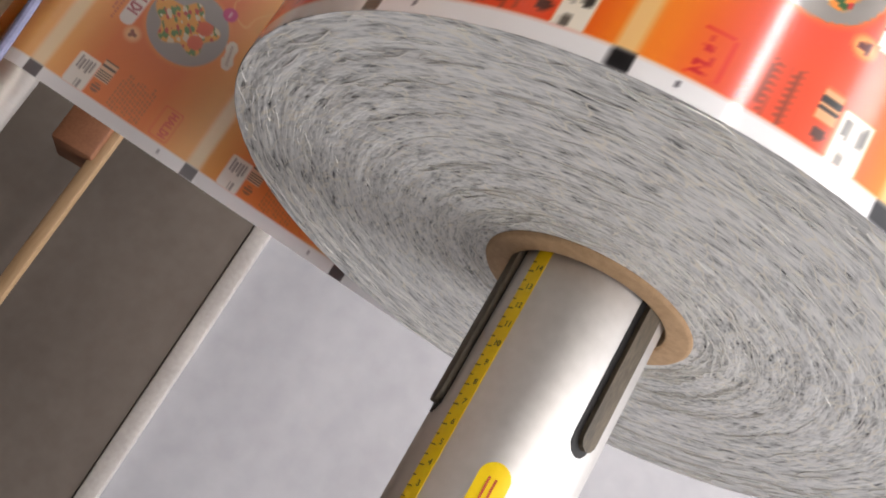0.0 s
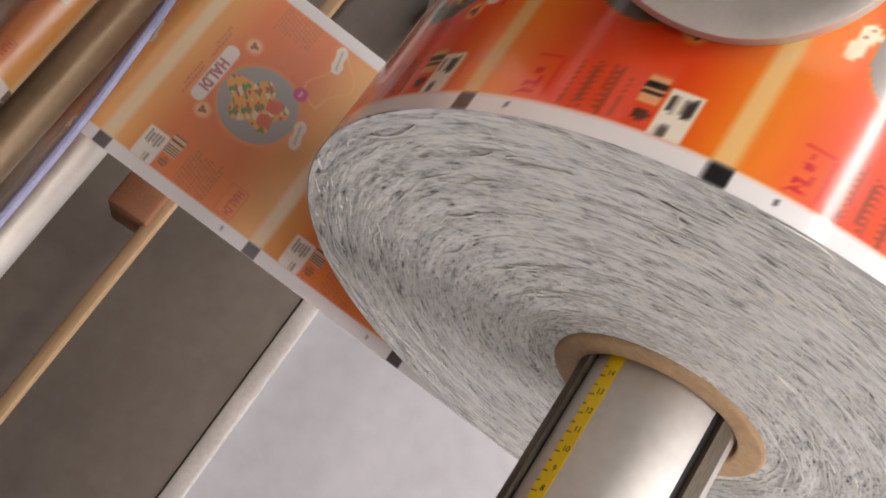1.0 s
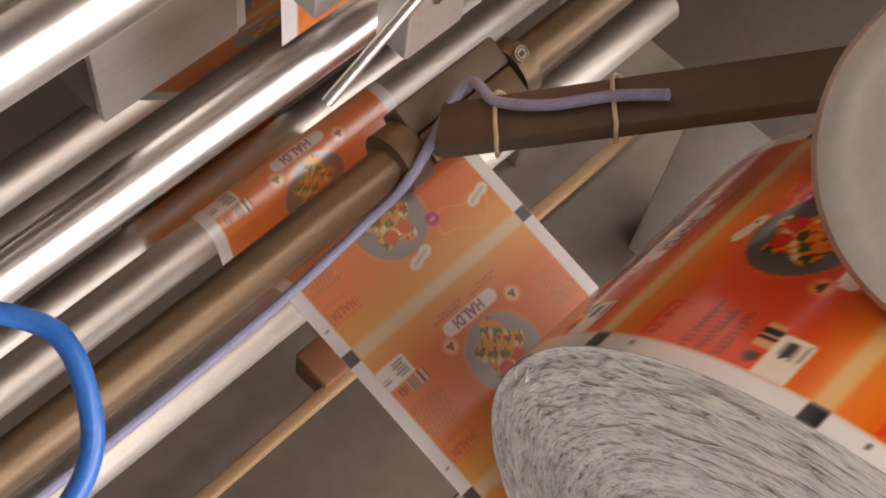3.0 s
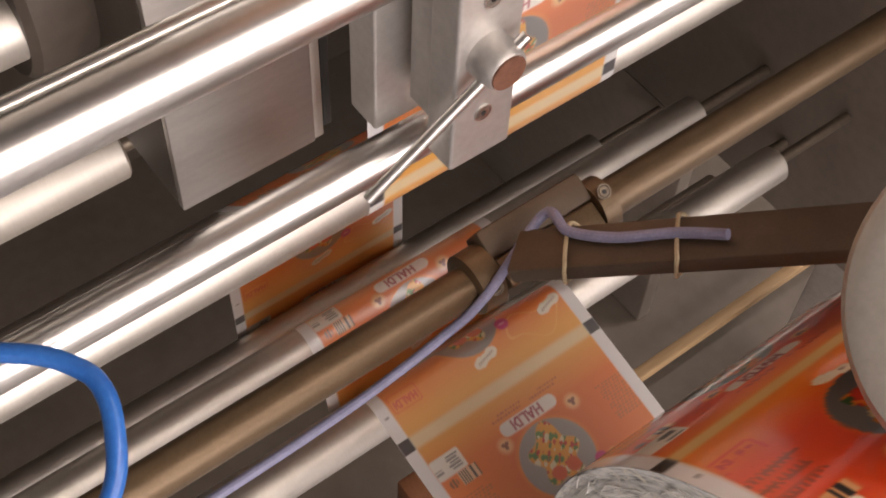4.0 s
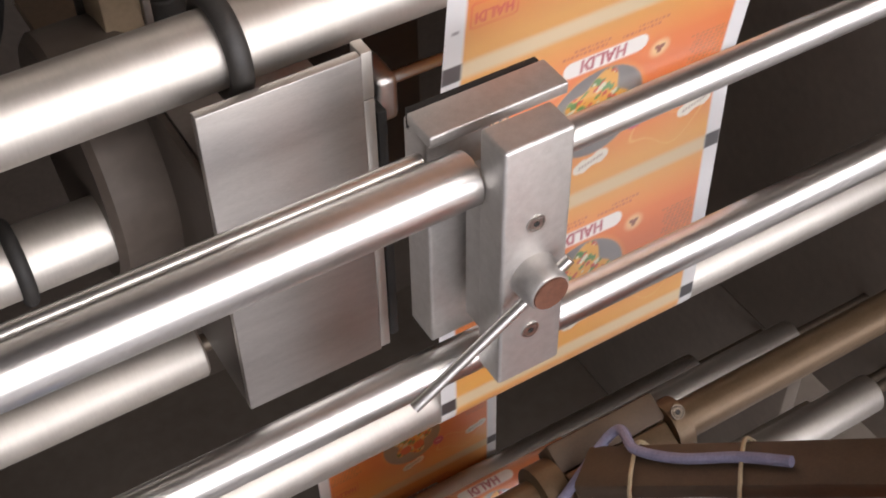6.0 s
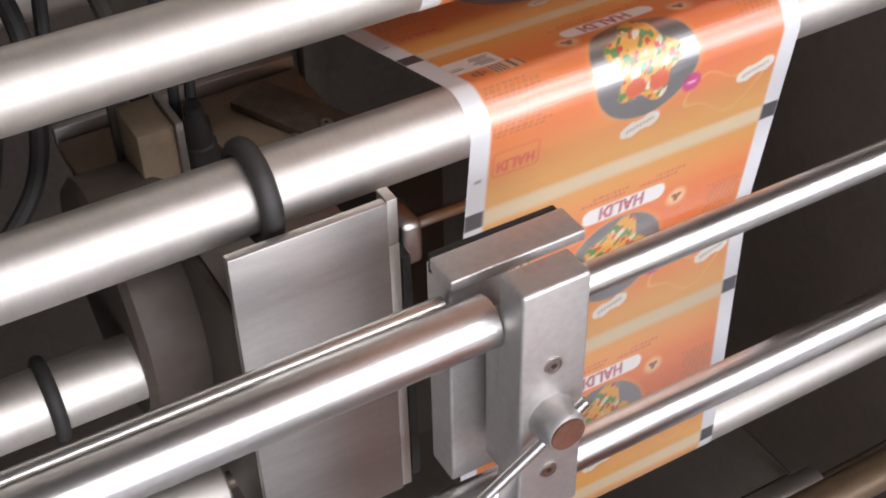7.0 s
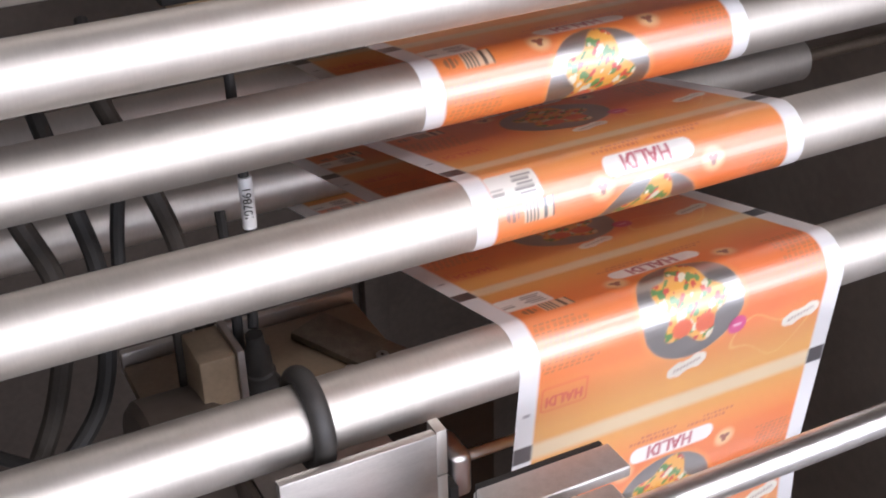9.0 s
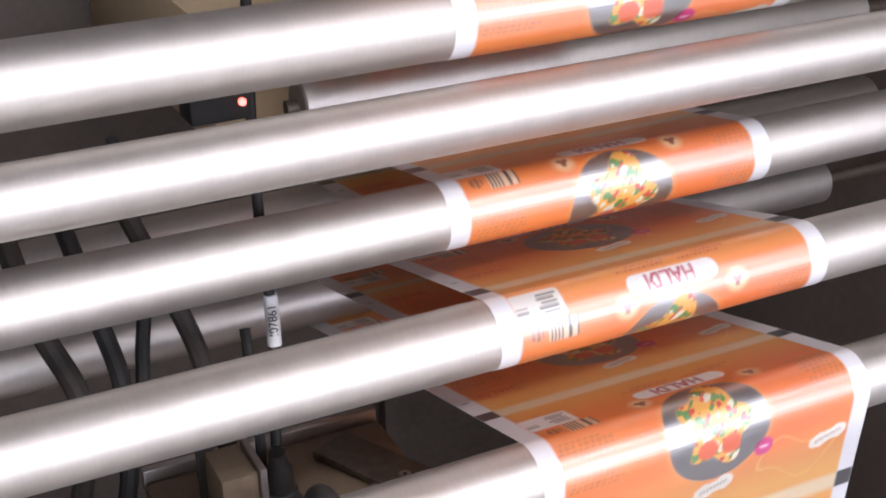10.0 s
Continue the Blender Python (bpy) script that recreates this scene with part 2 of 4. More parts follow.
def tube(points, r, n=10, flat=1.0):
    """A round cable along a smooth curve through the points."""
    pts = [Vector(q) for q in points]
    fine = []
    for i in range(len(pts) - 1):
        a, b = pts[i], pts[i + 1]
        ta = (pts[i + 1] - pts[max(i - 1, 0)]) / 2
        tb = (pts[min(i + 2, len(pts) - 1)] - pts[i]) / 2
        for k in range(8):
            u = k / 8
            fine.append(a * (2 * u**3 - 3 * u**2 + 1) + ta * (u**3 - 2 * u**2 + u) + b * (3 * u**2 - 2 * u**3) + tb * (u**3 - u**2))
    fine.append(pts[-1])
    bm = bmesh.new()
    rings = []
    ref = Vector((0.3, 0.2, 1)).normalized()
    for i, q in enumerate(fine):
        d = (fine[min(i + 1, len(fine) - 1)] - fine[max(i - 1, 0)]).normalized()
        s = d.cross(ref).normalized()
        u = s.cross(d)
        ref = u
        rings.append([bm.verts.new(q + r * (s * math.cos(2 * math.pi * k / n) + u * flat * math.sin(2 * math.pi * k / n))) for k in range(n)])
    for p0, p1 in zip(rings, rings[1:]):
        for k in range(n):
            bm.faces.new((p0[k], p0[(k + 1) % n], p1[(k + 1) % n], p1[k]))
    bm.faces.new(rings[0])
    bm.faces.new(rings[-1][::-1])
    bmesh.ops.recalc_face_normals(bm, faces=bm.faces)
    return bm


def thing(name, label, category, group="", kind=""):
    return tagged(new(name), label, category, group, kind)

# ---- the room ----
def slab(name, b, material, label, category="structure"):
    return tagged(link(name, box(*b, bevel=0), material, smooth=False), label, category, kind="structure")


slab("floor", (-3, 3, -3, 3, FLOOR - 0.1, FLOOR), FLOORMAT, "light grey smooth factory floor", "floor")
slab("ceiling", (-3, 3, -3, 3, CEIL, CEIL + 0.1), CEILMAT, "plain grey roof sheeting", "ceiling")
slab("wall_north", (-3, 3, 3, 3.1, FLOOR, CEIL), WALLMAT, "plain off-white painted wall", "wall")
south = tagged(new("wall_south"), "off-white painted wall with a wide window", "wall", kind="structure")
for b in ((-3, 3, -3.1, -3, FLOOR, WIN[2]), (-3, 3, -3.1, -3, WIN[3], CEIL), (-3, WIN[0], -3.1, -3, WIN[2], WIN[3]), (WIN[1], 3, -3.1, -3, WIN[2], WIN[3])):
    part("wall_piece", box(*b, bevel=0), WALLMAT, south, smooth=False)
win = tagged(new("window_1"), "wide window with white frame bars", "window", kind="structure")
for b in ((WIN[0], WIN[1], -3.09, -3.04, WIN[2], WIN[2] + 0.04), (WIN[0], WIN[1], -3.09, -3.04, WIN[3] - 0.04, WIN[3]), (WIN[0], WIN[0] + 0.04, -3.09, -3.04, WIN[2] + 0.04, WIN[3] - 0.04), (WIN[1] - 0.04, WIN[1], -3.09, -3.04, WIN[2] + 0.04, WIN[3] - 0.04)):
    part("window_frame", box(*b, 0.003), PAPER, win)
slab("wall_east", (3, 3.1, -3, 3, FLOOR, CEIL), WALLMAT, "plain off-white painted wall", "wall")
slab("wall_west", (-3.1, -3, -3, 3, FLOOR, CEIL), WALLMAT, "plain off-white painted wall", "wall")
for lx, ly, sx, sy, power in LAMPS:
    fix = thing("ceiling_light", "long white ceiling light under the ceiling", "light", "ceiling lights")
    part("housing", box(lx - sx / 2 - 0.03, lx + sx / 2 + 0.03, ly - sy / 2 - 0.03, ly + sy / 2 + 0.03, CEIL - 0.05, CEIL, 0.004), PAPER, fix)
    part("diffuser", box(lx - sx / 2, lx + sx / 2, ly - sy / 2, ly + sy / 2, CEIL - 0.056, CEIL - 0.0505, 0.001), TUBE, fix)

# ---- machine frame ----
frame_r = thing("machine_side_frame", "grey-brown painted machine side plate behind the roller ends", "machine frame")
part("side_plate", box(0.42, 0.44, 0.10, 1.2, -0.28, 1.2, 0.004), SIDEMAT, frame_r)
part("lower_plate", box(0.421, 0.439, 0.46, 1.2, FLOOR + 0.013, -0.281, 0.004), SIDEMAT, frame_r)
part("leg", box(0.44, 0.52, 0.24, 0.32, FLOOR, 0.3, 0.004), GREYPAINT, frame_r, "pale grey square leg")
part("leg", box(0.44, 0.52, 0.95, 1.03, FLOOR, 0.3, 0.004), GREYPAINT, frame_r, "pale grey square leg")
frame_l = thing("machine_side_frame", "dark brown painted machine side plate carrying the rollers", "machine frame")
part("side_plate", box(-0.44, -0.42, 0.20, 1.2, FLOOR, 1.2, 0.004), DARKFRAME, frame_l)
back = thing("machine_back_panel", "dark brown sheet panel behind the rollers", "panel")
part("sheet", box(-0.42, 0.42, 0.95, 0.96, FLOOR + 0.012, 1.2, 0.002), DARKFRAME, back)
for x in (-0.2, 0.2):
    part("rib", box(x - 0.012, x + 0.012, 0.935, 0.9495, -0.5, 1.2, 0.002), DARKFRAME, back)
pan = thing("machine_base_sheet", "dark grey base sheet on the floor with a pale edge", "base sheet")
part("sheet", box(-2.0, 2.5, 0.256, 2.9, FLOOR + 0.0005, FLOOR + 0.012, 0.001), PANMAT, pan)
part("edge_strip", box(-2.0, 2.5, 0.238, 0.255, FLOOR + 0.0005, FLOOR + 0.014, 0.002), GREYPAINT, pan, "pale grey edge strip")
rail = thing("wooden_rail", "thin pale wooden rail held by a brown block", "rail")
part("rail", box(-0.8, 0.9, 0.378, 0.390, -0.508, -0.496, 0.002), WOOD, rail)
part("block", box(0.085, 0.125, 0.385, 0.425, -0.53, -0.488, 0.003), REDWOOD, rail, "reddish brown wooden block")
part("post", box(-0.5, -0.48, 0.376, 0.392, FLOOR + 0.013, -0.508, 0.002), WOOD, rail)
part("post", box(0.7, 0.72, 0.376, 0.392, FLOOR + 0.013, -0.508, 0.002), WOOD, rail)

# ---- rollers ----
RX0, RX1 = -0.415, 0.345


def guide_roller(y, z, r, material, label, x0=RX0, x1=RX1, ring=None):
    ob = thing("guide_roller", label, "roller", "guide rollers")
    ob.matrix_basis = pose(0, y, z)
    b = 0.0012
    part("tube", lathe([(x0, r - b), (x0 + b, r), (x1 - b, r), (x1, r - b), (x1, 0.006), (x1 - 0.002, 0.006)], n=64), material, ob)
    part("axle", lathe([(x0 - 0.006, 0.004), (0.419 if x1 > 0.3 else x1 + 0.01, 0.004)], n=16), BOLT, ob, "thin dark axle")
    if ring is not None:
        prof = [(ring + 0.0042 * math.cos(a), r + 0.0026 + 0.0036 * math.sin(a)) for a in (2 * math.pi * k / 14 for k in range(14))]
        part("rubber_ring", lathe(prof, n=48, closed=True), RING, ob, "dark grey rubber ring on the roller")
    return ob


RR = 0.0137
A, B, C = (0.405, 0.494, 0.0145), (0.385, 0.463, 0.0122), (0.412, 0.414, RR)
D, E = (0.3715, 0.3805, RR), (0.3395, 0.335, RR)
H, I, J = (0.350, 0.081, RR), (0.413, -0.155, RR), (0.3365, -0.1365, RR)
R1, R2, R3, R4 = (0.577, 0.304, RR), (0.545, 0.367, RR), (0.5616, 0.416, RR), (0.560, 0.489, RR)
K, M, GUIDE = (0.376, -0.205, 0.010), (0.500, -0.285, RR), (0.333, 0.238, 0.0045)
P = (0.503, -0.128, RR)
for c in (A, B, C, D):
    guide_roller(*c, DULL, "satin aluminium idler roller between the machine sides")
guide_roller(*E, STEEL, "bright aluminium idler roller with a rubber ring", ring=-0.078)
for c in (H, I, J):
    guide_roller(*c, STEEL, "bright ribbed aluminium guide roller below the bars")
guide_roller(*K, DULL, "thin aluminium roller under the film loop")
for c in (R1, R2, R3, R4):
    guide_roller(*c, STEEL, "bright aluminium roller at the back of the machine", x0=RX0 if c[1] < 0.4 else -0.002)
guide_roller(*GUIDE, CHROME, "thin bright guide rod in front of the film", x0=0.004, x1=0.149)
for c in (M, P):
    guide_roller(*c, STEEL, "bright aluminium roller low at the back")

# ---- clamp bars, bracket and lever ----
BAR1, BAR2, ROD = (0.2620, 0.3148), (0.272, 0.214), (0.2780, 0.3130)
bar = thing("clamp_bar", "polished round bar fixed in the clamp bracket", "bar", "clamp bars")
part("thick_bar", lathe([(-0.415, 0.0093), (-0.0313, 0.0093), (-0.0308, 0.0088)], n=48), CHROME, bar).matrix_basis = pose(0, *BAR1)
part("thin_bar", lathe([(-0.0051, 0.0058), (0.418, 0.0058)], n=40), CHROME, bar).matrix_basis = pose(0, *BAR1)
bar = thing("clamp_bar", "polished round bar passing under the clamp bracket", "bar", "clamp bars")
part("thick_bar", lathe([(-0.415, 0.0078), (0.418, 0.0078)], n=48), CHROME, bar).matrix_basis = pose(0, *BAR2)
part("end_collar", lathe([(0.39, 0.0080), (0.391, 0.014), (0.410, 0.014), (0.411, 0.0080)], n=32), DULL, bar).matrix_basis = pose(0, *BAR2)
bar = thing("thin_rod", "thin polished rod beside the clamp bar", "bar", "clamp bars")
part("rod", lathe([(-0.415, 0.0033), (-0.0395, 0.0033)], n=32), CHROME, bar).matrix_basis = pose(0, *ROD)

br = thing("clamp_bracket", "cast aluminium clamp bracket with two screws and a lever knob", "bracket")
BR = Matrix.Translation((0.0331, 0.0007, -0.1036)) @ Matrix.Diagonal((1.17, 1.17, 1.17, 1))
bx0, bx1, by0, by1, bz0, bz1 = -0.0545, -0.0326, 0.207, 0.2190, 0.2846, 0.378
part("front_block", moved(box(bx0, bx1, by0, by1, bz0, bz1, 0.0012, 3), BR), CAST, br)
part("top_plate", moved(box(-0.0615, -0.0165, 0.2325, 0.2450, 0.3634, 0.3675, 0.0007, 3), BR), CAST, br)
part("rear_block", moved(box(-0.0605, -0.040, 0.236, 0.249, 0.2790, 0.3632, 0.0010, 3), BR), CAST, br)
part("neck", moved(box(-0.050, -0.037, 0.2195, 0.2335, 0.290, 0.352, 0.001), BR), CAST, br)
part("slot_line", moved(box(-0.0605, -0.018, 0.2452, 0.2475, 0.3600, 0.3672, 0.0003), BR), BLACK, br, "dark clamping gap")


def socket_screw(parent, x, y, z, r, axis_m=Matrix(), place=Matrix(), metal=None):
    head = part("screw", moved(lathe([(0.0005, r * 1.35), (-0.0006, r * 1.35), (-0.0006, r * 1.1), (0.0002, r), (-0.0002, r * 0.98), (-0.0006, r * 0.9), (-0.0006, r * 0.5), (0.0015, r * 0.45)], axis="Y", n=24), place @ Matrix.Translation((x, y, z)) @ axis_m), metal or CHROME, parent, "socket head screw")
    part("hex_socket", moved(lathe([(-0.00065, r * 0.42), (0.0004, r * 0.42)], axis="Y", n=6), place @ Matrix.Translation((x, y, z)) @ axis_m), BLACK, head)


socket_screw(br, -0.0440, by0, 0.3485, 0.0022, place=BR)
socket_screw(br, -0.0440, by0, 0.3045, 0.0022, place=BR)
AT = BR @ Matrix.Translation((-0.0440, by0, 0.3286))
knob = part("knob", moved(lathe([(0.0005, 0.0075), (-0.0045, 0.0072), (-0.0080, 0.0066), (-0.0088, 0.0060)], axis="Y", n=40), AT), CAST, br)
part("cap", moved(lathe([(-0.0085, 0.0057), (-0.0093, 0.0055)], axis="Y", n=40), AT), RUST, knob, "rusty brown end of the knob")
d = Vector((-0.041, 0.004, -0.034)).normalized()
p0 = Vector((0, -0.0050, 0))
part("lever", moved(tube([p0 - d * 0.0105, p0 + d * 0.01, p0 + d * 0.03, p0 + d * 0.052], 0.0017, 12), AT), CHROME, br, "thin bright lever pin")

# ---- cover plate and the dark gap beside it ----
cov = thing("steel_cover", "brushed steel cover box beside the film", "cover")
cx0, cx1, cy, cz0, cz1 = -0.0993, -0.0408, 0.3124, 0.184, 0.333
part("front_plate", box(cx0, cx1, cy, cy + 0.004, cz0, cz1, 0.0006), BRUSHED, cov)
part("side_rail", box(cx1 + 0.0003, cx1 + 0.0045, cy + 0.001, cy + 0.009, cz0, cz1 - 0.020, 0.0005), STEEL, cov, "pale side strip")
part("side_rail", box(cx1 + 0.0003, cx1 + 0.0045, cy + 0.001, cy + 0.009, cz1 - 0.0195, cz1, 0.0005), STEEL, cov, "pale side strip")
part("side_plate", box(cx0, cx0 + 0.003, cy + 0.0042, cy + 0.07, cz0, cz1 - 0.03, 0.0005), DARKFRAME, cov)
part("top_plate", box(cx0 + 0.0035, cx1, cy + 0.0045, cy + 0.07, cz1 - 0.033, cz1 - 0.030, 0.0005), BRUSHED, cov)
# added black sheet: its colour stands in for the gap's shade
part("gap_shade_sheet", box(-0.036, 0.03, 0.40, 0.405, 0.14, 0.3005, 0.001), BLACK, cov, "black sheet standing in for the shade inside the gap")
part("black_strip", box(cx1 + 0.0065, cx1 + 0.0105, cy + 0.004, cy + 0.012, cz0, cz1 - 0.03, 0.001), BLACK, cov, "black edge seal")
fork = thing("roller_fork", "small bright fork with a pin at the film edge", "fork")
part("fork_body", box(-0.0165, -0.006, 0.352, 0.372, 0.262, 0.284, 0.003, 3), CHROME, fork)
part("pin", lathe([(-0.018, 0.0024), (0.02, 0.0024)], n=16), CHROME, fork).matrix_basis = pose(0, 0.358, 0.278)
drum = thing("motor_drum", "dark brown round motor body behind the cover", "motor")
part("body", lathe([(-0.124, 0.048), (-0.121, 0.051), (-0.095, 0.051), (-0.0905, 0.048)], n=48), DARKFRAME, drum).matrix_basis = pose(0, 0.405, 0.255)
part("shaft", lathe([(-0.415, 0.0135), (-0.123, 0.0135)], n=40), STEEL, drum, "bright roller end").matrix_basis = pose(0, 0.372, 0.247)
part("clip_ring", lathe([(-0.158 + 0.003 * math.cos(a), 0.0145 + 0.003 * math.sin(a)) for a in (2 * math.pi * k / 12 for k in range(12))], n=40, closed=True), BLACK, drum, "black ring").matrix_basis = pose(0, 0.372, 0.247)
guide_roller(0.372, 0.162, RR, DULL, "dull aluminium stub roller under the cover", x1=-0.099)

# ---- sensor rod, its clamp and the arm ----
QY, QZ, QR = 0.297, 0.036, 0.0105
rod = thing("sensor_rod", "bronze painted round rod across the film", "rod")
part("rod", lathe([(-0.415, QR), (0.419, QR)], n=48), BRONZE, rod).matrix_basis = pose(0, QY, QZ)
part("collar", lathe([(0.030, QR), (0.031, QR + 0.006), (0.044, QR + 0.006), (0.045, QR)], n=40), BRONZE, rod, "round clamp collar").matrix_basis = pose(0, QY, QZ)
part("collar", lathe([(0.109, QR), (0.110, QR + 0.005), (0.120, QR + 0.005), (0.121, QR)], n=40), BRONZE, rod, "round clamp collar").matrix_basis = pose(0, QY, QZ)
m = Matrix.Translation((0, QY, QZ)) @ pose(0, 0, 0, 24.5)
part("clamp_block", moved(box(0.0445, 0.1100, 0.004, 0.020, -0.006, 0.0125, 0.002), m), BROWN, rod, "brown clamp block")
part("clamp_plate", moved(box(0.0455, 0.1085, -0.013, 0.0035, 0.004, 0.0135, 0.002), m), BRONZE, rod)
for sx, sy, sz in ((0.0375, -0.0085, 0.0150), (0.1150, 0.004, 0.0160)):
    mm = Matrix.Translation((sx, QY, QZ)) @ pose(0, 0, 0, 24.5) @ Matrix.Translation((0, sy, sz)) @ pose(0, 0, 0, -80)
    socket_screw(rod, 0, 0, 0, 0.0030, mm, metal=BOLT)
a0, a1 = Vector((0.050, 0.285, 0.060)), Vector((0.170, 0.122, 0.178))
arm = thing("swing_arm", "brown painted flat arm from the rod to the hub", "arm")
dr = (a1 - a0).normalized()
q = dr.to_track_quat("Y", "Z").to_matrix().to_4x4()
part("bar", moved(box(-0.013, 0.013, 0, (a1 - a0).length, -0.005, 0.005, 0.002), Matrix.Translation(a0) @ q), BROWN, arm)
for k in (0.03, 0.085):
    ring = [(math.copysign(abs(math.cos(a)) ** 0.6, math.cos(a)) * 0.0152, 0.002 * math.sin(2 * a), math.copysign(abs(math.sin(a)) ** 0.6, math.sin(a)) * 0.0075) for a in (2 * math.pi * j / 16 for j in range(17))]
    part("cable_tie", moved(tube([(x, y + k, z) for x, y, z in ring], 0.0011, 6), Matrix.Translation(a0) @ q), TIE, arm, "cream cable tie")
nx = lambda x, y, z: Matrix.Translation(a0) @ q @ Vector((x, y, z))
cab = thing("sensor_cable", "grey blue cable tied to the arm and hanging over the film", "cable")
part("sheath", tube([nx(0.004, 0.11, 0.0095), nx(0, 0.085, 0.0085), nx(0, 0.055, 0.0085), nx(-0.006, 0.03, 0.0085), nx(-0.02, 0.012, 0.006), (0.032, 0.283, 0.045), (0.010, 0.288, 0.020), (-0.05, 0.291, 0.0), (-0.15, 0.293, -0.008), (-0.28, 0.295, -0.005), (-0.41, 0.297, 0.0)], 0.0026, 10), CABLE, cab)
hub = thing("pivot_hub", "large pale metal hub with a rounded rim above the roll", "hub")
hm = look((0.0946, 0.0893, 0.2266), (0.392, 0.0845, -0.0888)) @ Matrix.Diagonal((1.06, 1.06, 1.06, 1))
part("disc", moved(lathe([(-0.022, 0.058), (-0.012, 0.0625), (-0.005, 0.0625), (-0.001, 0.060), (0.0, 0.056), (-0.0008, 0.051), (-0.0012, 0.046)], axis="Z", n=64), hm), HUBMAT, hub)
pc = hm @ Vector((0, 0, -0.012))
part("post", tube([pc, pc + Vector((0.12, 0.03, 0.01)), Vector((0.425, pc.y + 0.06, pc.z + 0.01))], 0.012, 20), GREYPAINT, hub)

# ---- blue air hose ----
hose = thing("air_hose", "bright blue plastic air hose in a loop", "hose")
part("tube", tube([(-0.2514, 0.2947, 0.2147), (-0.2064, 0.2759, 0.2335), (-0.1801, 0.2572, 0.2380), (-0.1681, 0.2422, 0.2376), (-0.1662, 0.2317, 0.2361), (-0.1699, 0.2204, 0.2328), (-0.1764, 0.2103, 0.2275), (-0.1868, 0.2043, 0.2215), (-0.2004, 0.2047, 0.2132), (-0.2138, 0.2197, 0.1923), (-0.2176, 0.2497, 0.1548), (-0.2213, 0.2947, 0.0798), (-0.2813, 0.3247, -0.0102)], 0.0032, 14), BLUE, hose)

# ---- behind the rollers: sensor, cables, plates ----
tan = thing("sensor_plate", "brown mounting plate with slots behind the rollers", "plate")
part("plate", box(-0.115, -0.004, 0.40, 0.475, 0.281, 0.287, 0.001), TAN, tan)
part("lip", box(-0.115, -0.004, 0.4755, 0.480, 0.281, 0.293, 0.001), BRUSHED, tan)
part("slot_arm", moved(box(-0.011, 0.011, -0.03, 0.03, -0.002, 0.002, 0.001), Matrix.Translation((-0.020, 0.436, 0.2895)) @ pose(0, 0, 0, 0, 0, 25)), BOLT, tan, "slotted grey-brown arm")
socket_screw(tan, -0.030, 0.418, 0.2922, 0.002, pose(0, 0, 0, -90))
socket_screw(tan, -0.014, 0.421, 0.2922, 0.002, pose(0, 0, 0, -90))
sen = thing("sensor_box", "small tan sensor box with a black plug", "sensor")
part("box", box(-0.098, -0.083, 0.405, 0.430, 0.2872, 0.325, 0.001), TAN, sen)
part("face_plate", box(-0.0828, -0.0800, 0.403, 0.430, 0.2872, 0.327, 0.0004), BRUSHED, sen, "thin pale metal face")
part("strap", box(-0.1005, -0.0925, 0.4305, 0.4345, 0.2872, 0.345, 0.001), LEADS, sen, "dark brown strap")
part("plug", moved(lathe([(0.0, 0.0075), (0.004, 0.0085), (0.015, 0.0080), (0.017, 0.0068), (0.021, 0.0066), (0.022, 0.0058), (0.032, 0.0054), (0.034, 0.0040), (0.040, 0.0036)], axis="Z", n=14), Matrix.Translation((-0.070, 0.415, 0.2872)) @ pose(0, 0, 0, 4, -4)), BLACK, sen, "black ribbed plug")
part("side_lead", tube([(-0.0765, 0.421, 0.292), (-0.0768, 0.421, 0.31), (-0.0755, 0.425, 0.335), (-0.073, 0.44, 0.37)], 0.0022, 8), BLACK, sen, "thin black lead")
tag = thing("sensor_lead", "black sensor lead with a white numbered sleeve", "cable")
TX, TY = -0.061, 0.440
part("lead", tube([(-0.071, 0.418, 0.326), (TX - 0.005, 0.430, 0.342), (TX, TY, 0.358), (TX, TY + 0.002, 0.383), (TX + 0.004, TY + 0.02, 0.43), (TX + 0.01, 0.47, 0.5)], 0.0023, 10), BLACK, tag)
sleeve = part("sleeve", tube([(TX - 0.0005, TY - 0.001, 0.360), (TX, TY, 0.371), (TX, TY + 0.001, 0.382)], 0.0030, 12), PAPER, tag, "white sleeve with a printed number")


def words(text, size, depth=0.0001):
    cu = bpy.data.curves.new("words", "FONT")
    cu.body, cu.size, cu.extrude, cu.align_x, cu.align_y = text, size, depth, "CENTER", "CENTER"
    tmp = new("words", cu)
    bpy.context.view_layer.update()
    me = bpy.data.meshes.new_from_object(tmp.evaluated_get(bpy.context.evaluated_depsgraph_get()))
    bpy.data.objects.remove(tmp)
    bm = bmesh.new()
    bm.from_mesh(me)
    return bm


